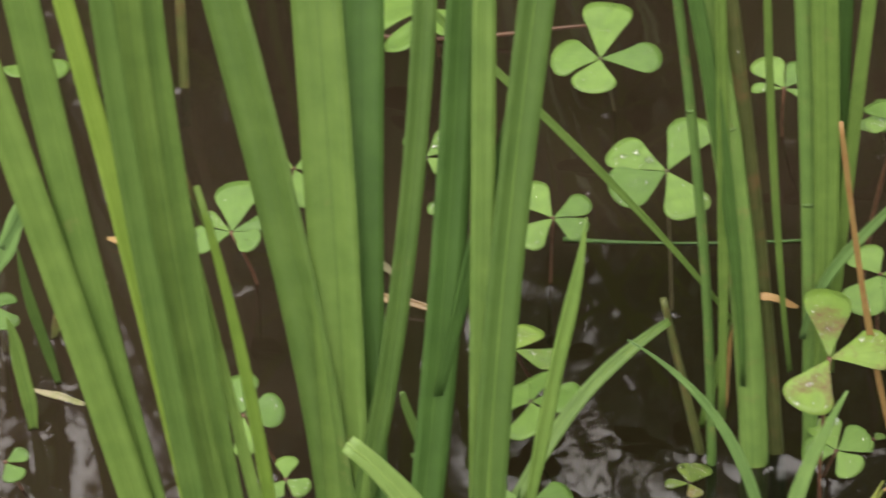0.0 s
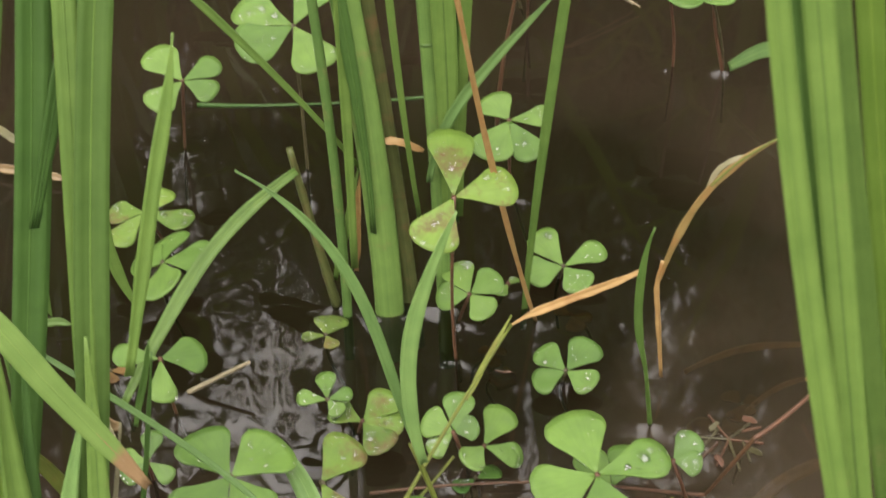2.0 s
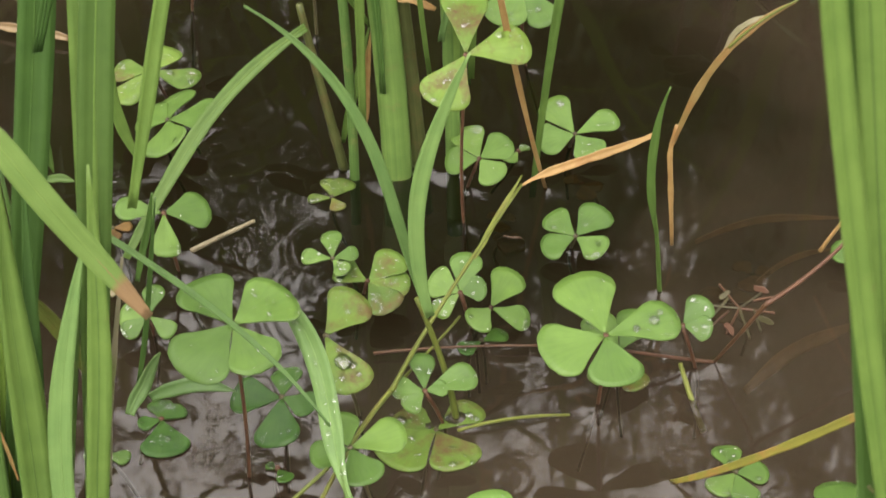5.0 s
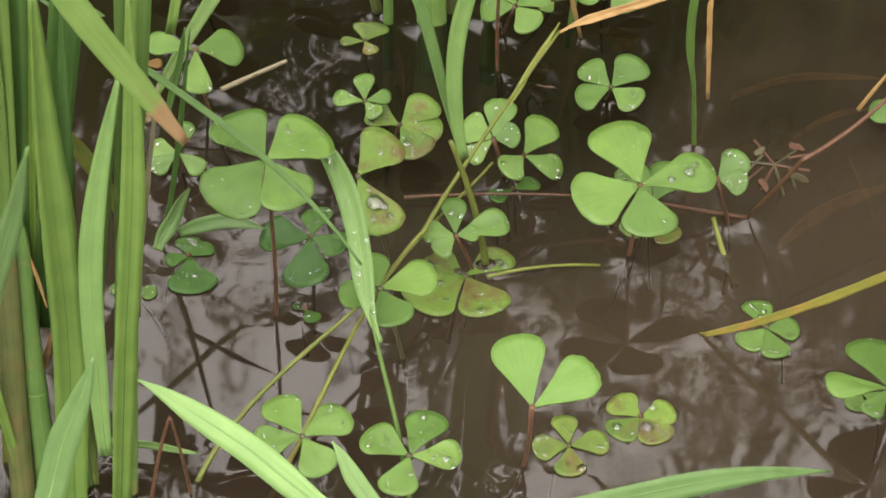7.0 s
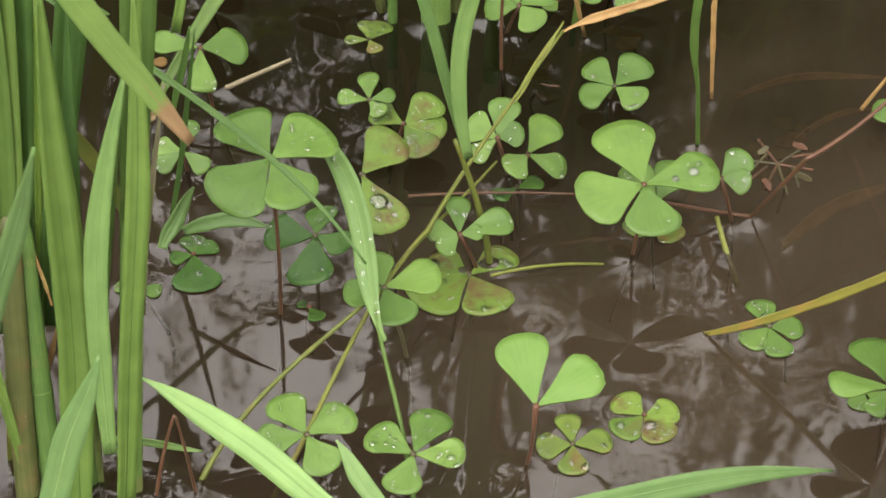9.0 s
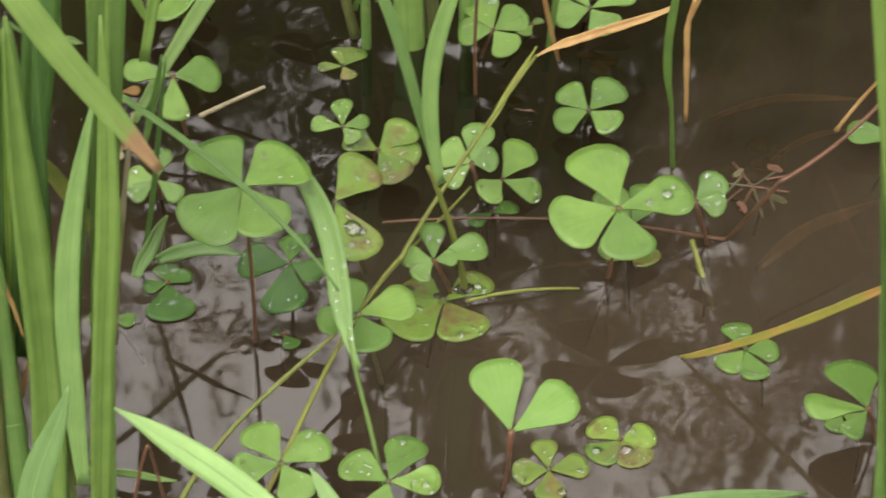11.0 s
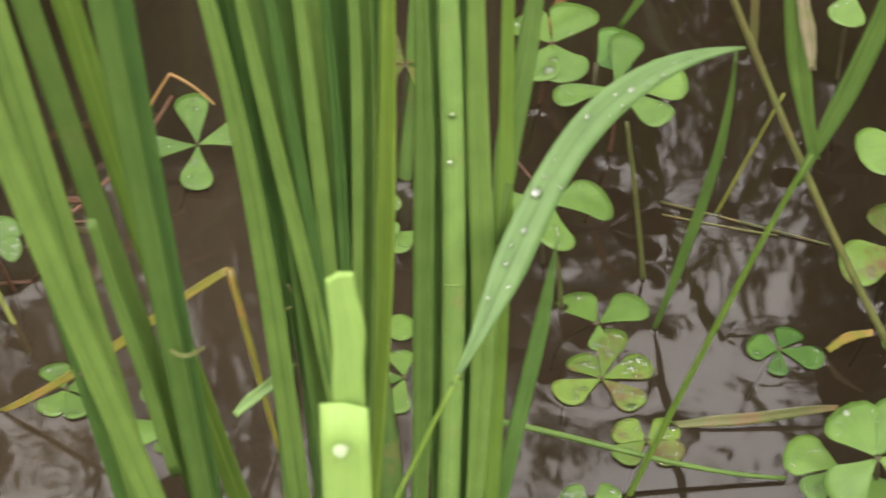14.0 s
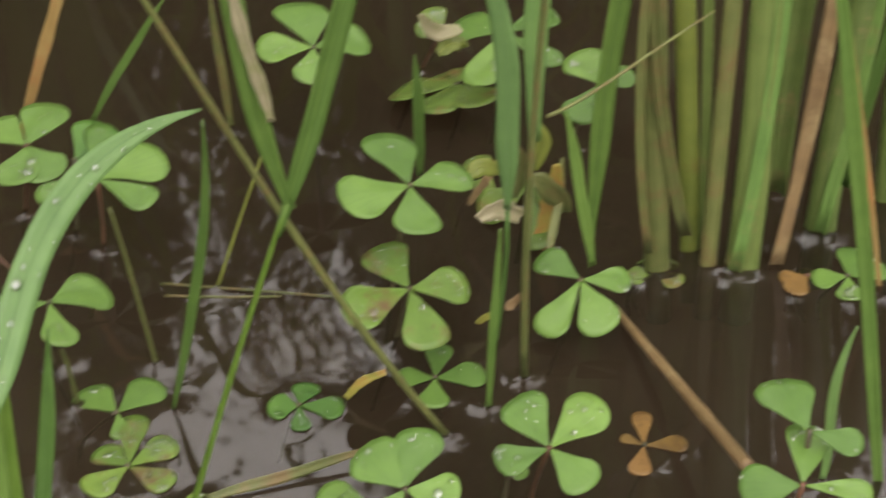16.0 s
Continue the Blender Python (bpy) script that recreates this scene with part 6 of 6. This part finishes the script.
leaf((0.4089, -0.1100, 0.0841), (0.4120, -0.1100, 0.0761), (0.4183, -0.1100, 0.0728), (0.4232, -0.1100, 0.0747), 0.0051, -27, "straw_pale", tip=0.5, base=0.4)
leaf((0.4149, -0.1100, 0.0675), (0.4172, -0.1100, 0.0686), (0.4226, -0.1100, 0.0710), (0.4246, -0.1100, 0.0670), 0.0055, -27, "olive", tip=0.5, base=0.5)
plant("grass_tuft", "curved blue-green grass blades rising near the clover", "grass")
leaf((0.4560, -0.2782, 0.0000), (0.4574, -0.2789, 0.0195), (0.4541, -0.2772, 0.0399), (0.4600, -0.2802, 0.0586), 0.0028, -40, "blue")
leaf((0.4734, -0.2873, -0.0200), (0.4616, -0.2812, 0.0614), (0.4524, -0.2766, 0.1434), (0.4356, -0.2680, 0.2238), 0.0040, -40)
plant("rice_plant", "old rice plant with pale thick culms in water", "rice plant")
culm((0.4669, -0.1699, 0.0027), (0.4588, -0.1649, 0.1016), (0.4607, -0.1600, 0.2009), (0.4565, -0.1550, 0.3000), 0.0087, -33, "dry_green")
leaf((0.4735, -0.1732, 0.0154), (0.4471, -0.1686, 0.1083), (0.4627, -0.1638, 0.2050), (0.4606, -0.1590, 0.3000), 0.0042, -34, "dry_green", base=0.9, tip=0.6)
leaf((0.4590, -0.1738, 0.0135), (0.4420, -0.1690, 0.1099), (0.4738, -0.1643, 0.2046), (0.4823, -0.1595, 0.3000), 0.0028, -34, "dry_green", base=0.9, tip=0.6)
culm((0.4824, -0.1659, 0.0019), (0.4756, -0.1609, 0.1013), (0.4675, -0.1560, 0.2006), (0.4608, -0.1510, 0.3000), 0.0071, -34, "olive")
leaf((0.4836, -0.1688, 0.0032), (0.4834, -0.1639, 0.1022), (0.4795, -0.1589, 0.2011), (0.4768, -0.1540, 0.3000), 0.0035, -35, "old", base=0.9, tip=0.6)
culm((0.4805, -0.1760, 0.0007), (0.4867, -0.1710, 0.1004), (0.4911, -0.1660, 0.2002), (0.4961, -0.1610, 0.3000), 0.0057, -35, "dry_green")
culm((0.4899, -0.1811, -0.0007), (0.5014, -0.1761, 0.0991), (0.4916, -0.1711, 0.1998), (0.4935, -0.1661, 0.3000), 0.0110, -36, "old")
leaf((0.4865, -0.1838, 0.0033), (0.5070, -0.1790, 0.1009), (0.4982, -0.1739, 0.2012), (0.5046, -0.1690, 0.3000), 0.0046, -37, "culm", base=0.9, tip=0.6)
leaf((0.5162, -0.1634, 0.0124), (0.5241, -0.1586, 0.1083), (0.5335, -0.1538, 0.2042), (0.5431, -0.1490, 0.3000), 0.0088, -38, "old", base=0.8, tip=0.6)
leaf((0.5026, -0.1840, -0.0023), (0.5252, -0.1791, 0.0969), (0.5239, -0.1739, 0.1993), (0.5355, -0.1689, 0.3000), 0.0047, -38, "brown", base=0.9, tip=0.6)
culm((0.5252, -0.1762, -0.0016), (0.5313, -0.1711, 0.1008), (0.5633, -0.1661, 0.1993), (0.5799, -0.1611, 0.3000), 0.0107, -39, "old")
leaf((0.5234, -0.1799, 0.0037), (0.5464, -0.1751, 0.1010), (0.5536, -0.1700, 0.2011), (0.5672, -0.1651, 0.3000), 0.0055, -40, "culm", base=0.8, tip=0.6)
leaf((0.5313, -0.1800, 0.0201), (0.5527, -0.1753, 0.1140), (0.5812, -0.1707, 0.2068), (0.6064, -0.1660, 0.3000), 0.0044, -41, "rice", base=0.8, tip=0.6)
culm((0.5597, -0.1737, -0.0177), (0.5487, -0.1684, 0.0885), (0.5717, -0.1631, 0.1942), (0.5758, -0.1578, 0.3000), 0.0094, -41, "old")
leaf((0.5279, -0.2105, -0.0100), (0.5110, -0.2018, 0.1038), (0.4857, -0.1889, 0.1968), (0.4651, -0.1784, 0.2909), 0.0025, -39, "straw")
unseen_canopy(0.49, -0.13, 30, 0.34, 0.75, 0.26)
plant("rice_plant", "far rice plant with thin green culms in water", "rice plant")
culm((-0.3056, 0.2385, 0.0000), (-0.2962, 0.2408, 0.1193), (-0.2988, 0.2401, 0.2393), (-0.2942, 0.2412, 0.3589), 0.0117, 21)
culm((-0.2959, 0.2485, 0.0000), (-0.2846, 0.2512, 0.1175), (-0.2764, 0.2532, 0.2354), (-0.2663, 0.2556, 0.3530), 0.0048, 20, "dry_green")
leaf((-0.3134, 0.2405, 0.0000), (-0.3102, 0.2413, 0.1192), (-0.3183, 0.2393, 0.2386), (-0.3196, 0.2390, 0.3578), 0.0080, 22)
unseen_canopy(-0.15, 0.16, 22, 0.4, 0.78, 0.24)
plant("rice_plant", "old brownish rice culm between green shoots", "rice plant")
culm((0.2301, -0.0709, 0.0000), (0.2285, -0.0704, 0.0917), (0.2264, -0.0699, 0.1833), (0.2247, -0.0694, 0.2750), 0.0090, -10, "dry_green")
culm((0.2351, -0.0697, 0.0000), (0.2429, -0.0719, 0.0909), (0.2475, -0.0732, 0.1820), (0.2537, -0.0749, 0.2730), 0.0054, -11, "culm")
unseen_canopy(0.22, 0.08, 22, 0.38, 0.75, 0.24)
plant("grass_tuft", "grass blades arching beside the far clover", "grass")
stem((0.1281, 0.1689, 0.0000), (0.1257, 0.1687, 0.0115), (0.1231, 0.1684, 0.0231), (0.1226, 0.1684, 0.0349), 0.0017, -4, "red")
leaf((0.1301, 0.1576, 0.0100), (0.1389, 0.1539, 0.0187), (0.1484, 0.1485, 0.0252), (0.1583, 0.1419, 0.0300), 0.0061, -6, "blue")
plant("grass_tuft", "small grass blades at the foot of the rice", "grass")
leaf((-0.2776, -0.0129, 0.0000), (-0.2769, -0.0127, 0.0182), (-0.2757, -0.0124, 0.0364), (-0.2793, -0.0133, 0.0544), 0.0056, 27)
leaf((-0.2772, 0.0161, 0.0000), (-0.2806, 0.0153, 0.0219), (-0.2827, 0.0148, 0.0438), (-0.2829, 0.0147, 0.0660), 0.0040, 26)
leaf((-0.2974, 0.0211, 0.0500), (-0.2900, 0.0229, 0.0621), (-0.2829, 0.0246, 0.0745), (-0.2768, 0.0261, 0.0874), 0.0074, 26, "blue")
leaf((-0.2898, 0.0452, 0.0000), (-0.2864, 0.0460, 0.0088), (-0.2851, 0.0464, 0.0185), (-0.2791, 0.0478, 0.0259), 0.0041, 25, "dry_green")
plant("twig", "thin brown twig lying over the far water", "twig")
stem((-0.2117, 0.3057, 0.0020), (-0.1760, 0.3028, -0.0016), (-0.1414, 0.3076, 0.0065), (-0.1061, 0.3091, 0.0100), 0.0025, 12, "red")


# ---- the water, one sheet to the horizon, drawn up round everything that stands in it ----
def water():
    fine_x, fine_y = np.arange(-0.36, 0.66, 0.0016), np.arange(-0.42, 0.46, 0.0016)
    far = np.array([0.4, 1.2, 4, 15, 60])
    xs = np.concatenate([fine_x[0] - far[::-1], fine_x, fine_x[-1] + far])
    ys = np.concatenate([fine_y[0] - far[::-1], fine_y, fine_y[-1] + far])
    gx, gy = np.meshgrid(xs, ys)
    z = np.zeros_like(gx)
    r = random.Random(11)
    for k in range(16):
        a, wl = r.uniform(0, math.tau), r.uniform(0.035, 0.13)
        z += 0.0000045 * (wl / 0.06) * np.sin((gx * math.cos(a) + gy * math.sin(a)) * math.tau / wl + r.uniform(0, 6))
    # small ripples running over the water between the old culms and the clover
    for x, y, reach, steep, n in ((-0.045, -0.018, 0.045, 0.016, 9), (-0.062, -0.062, 0.03, 0.022, 7), (0.0, -0.03, 0.03, 0.02, 6), (-0.09, 0.02, 0.04, 0.02, 6), (0.085, -0.145, 0.02, 0.035, 6), (-0.03, -0.13, 0.03, 0.03, 6), (0.3, -0.1, 0.02, 0.04, 5), (0.45, -0.14, 0.03, 0.04, 6)):
        there = np.exp(-((gx - x) ** 2 + (gy - y) ** 2) / reach ** 2)
        for k in range(n):
            a, wl = r.uniform(0, math.pi), r.uniform(0.009, 0.024)
            z += there * 0.55 * steep / math.sqrt(n) * wl / math.tau * np.sin((gx * math.cos(a) + gy * math.sin(a)) * math.tau / wl + r.uniform(0, 6))
    for x, y, r0, h in FEET:
        d = np.hypot(gx - x, gy - y)
        near = d < 0.06
        q = np.maximum(d[near] - r0, 0)
        z[near] += h * np.exp(-q / 0.0028) + 0.07 * h * np.cos(q * math.tau / 0.0048) * np.exp(-q / 0.0055)
    # rings round the spots where sunken stalks touch the surface
    for x, y in ((-0.0538, -0.1451), (-0.0297, -0.1540), (0.0474, -0.1564), (0.0899, -0.1305), (0.1112, -0.1844), (0.0999, -0.1539), (0.1324, -0.1601), (0.0084, -0.1723), (0.1238, -0.1623), (0.0410, -0.2244), (0.0452, 0.0768), (0.0710, 0.1368), (0.1262, 0.1640), (0.4885, -0.1812), (0.5219, -0.1786), (0.4832, -0.1190), (0.4657, -0.1370), (0.3999, -0.1962), (0.3850, -0.0673)):
        d = np.hypot(gx - x, gy - y)
        near = d < 0.03
        z[near] += 0.00009 * np.cos(d[near] * math.tau / 0.0046) * np.exp(-d[near] / 0.0042)
    z[(np.abs(gx - 0.15) > 0.52) | (np.abs(gy) > 0.47)] = 0
    rows, cols = gx.shape
    me = bpy.data.meshes.new("water")
    ii = np.arange(rows * cols).reshape(rows, cols)
    quads = np.stack([ii[:-1, :-1], ii[:-1, 1:], ii[1:, 1:], ii[1:, :-1]], -1).reshape(-1, 4)
    me.vertices.add(rows * cols)
    me.vertices.foreach_set("co", np.stack([gx, gy, z], -1).ravel())
    me.loops.add(quads.size)
    me.loops.foreach_set("vertex_index", quads.ravel())
    me.polygons.add(len(quads))
    me.polygons.foreach_set("loop_start", np.arange(0, quads.size, 4))
    me.polygons.foreach_set("use_smooth", np.ones(len(quads), bool))
    me.update(calc_edges=True)
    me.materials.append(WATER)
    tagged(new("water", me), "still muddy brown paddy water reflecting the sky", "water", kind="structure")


water()
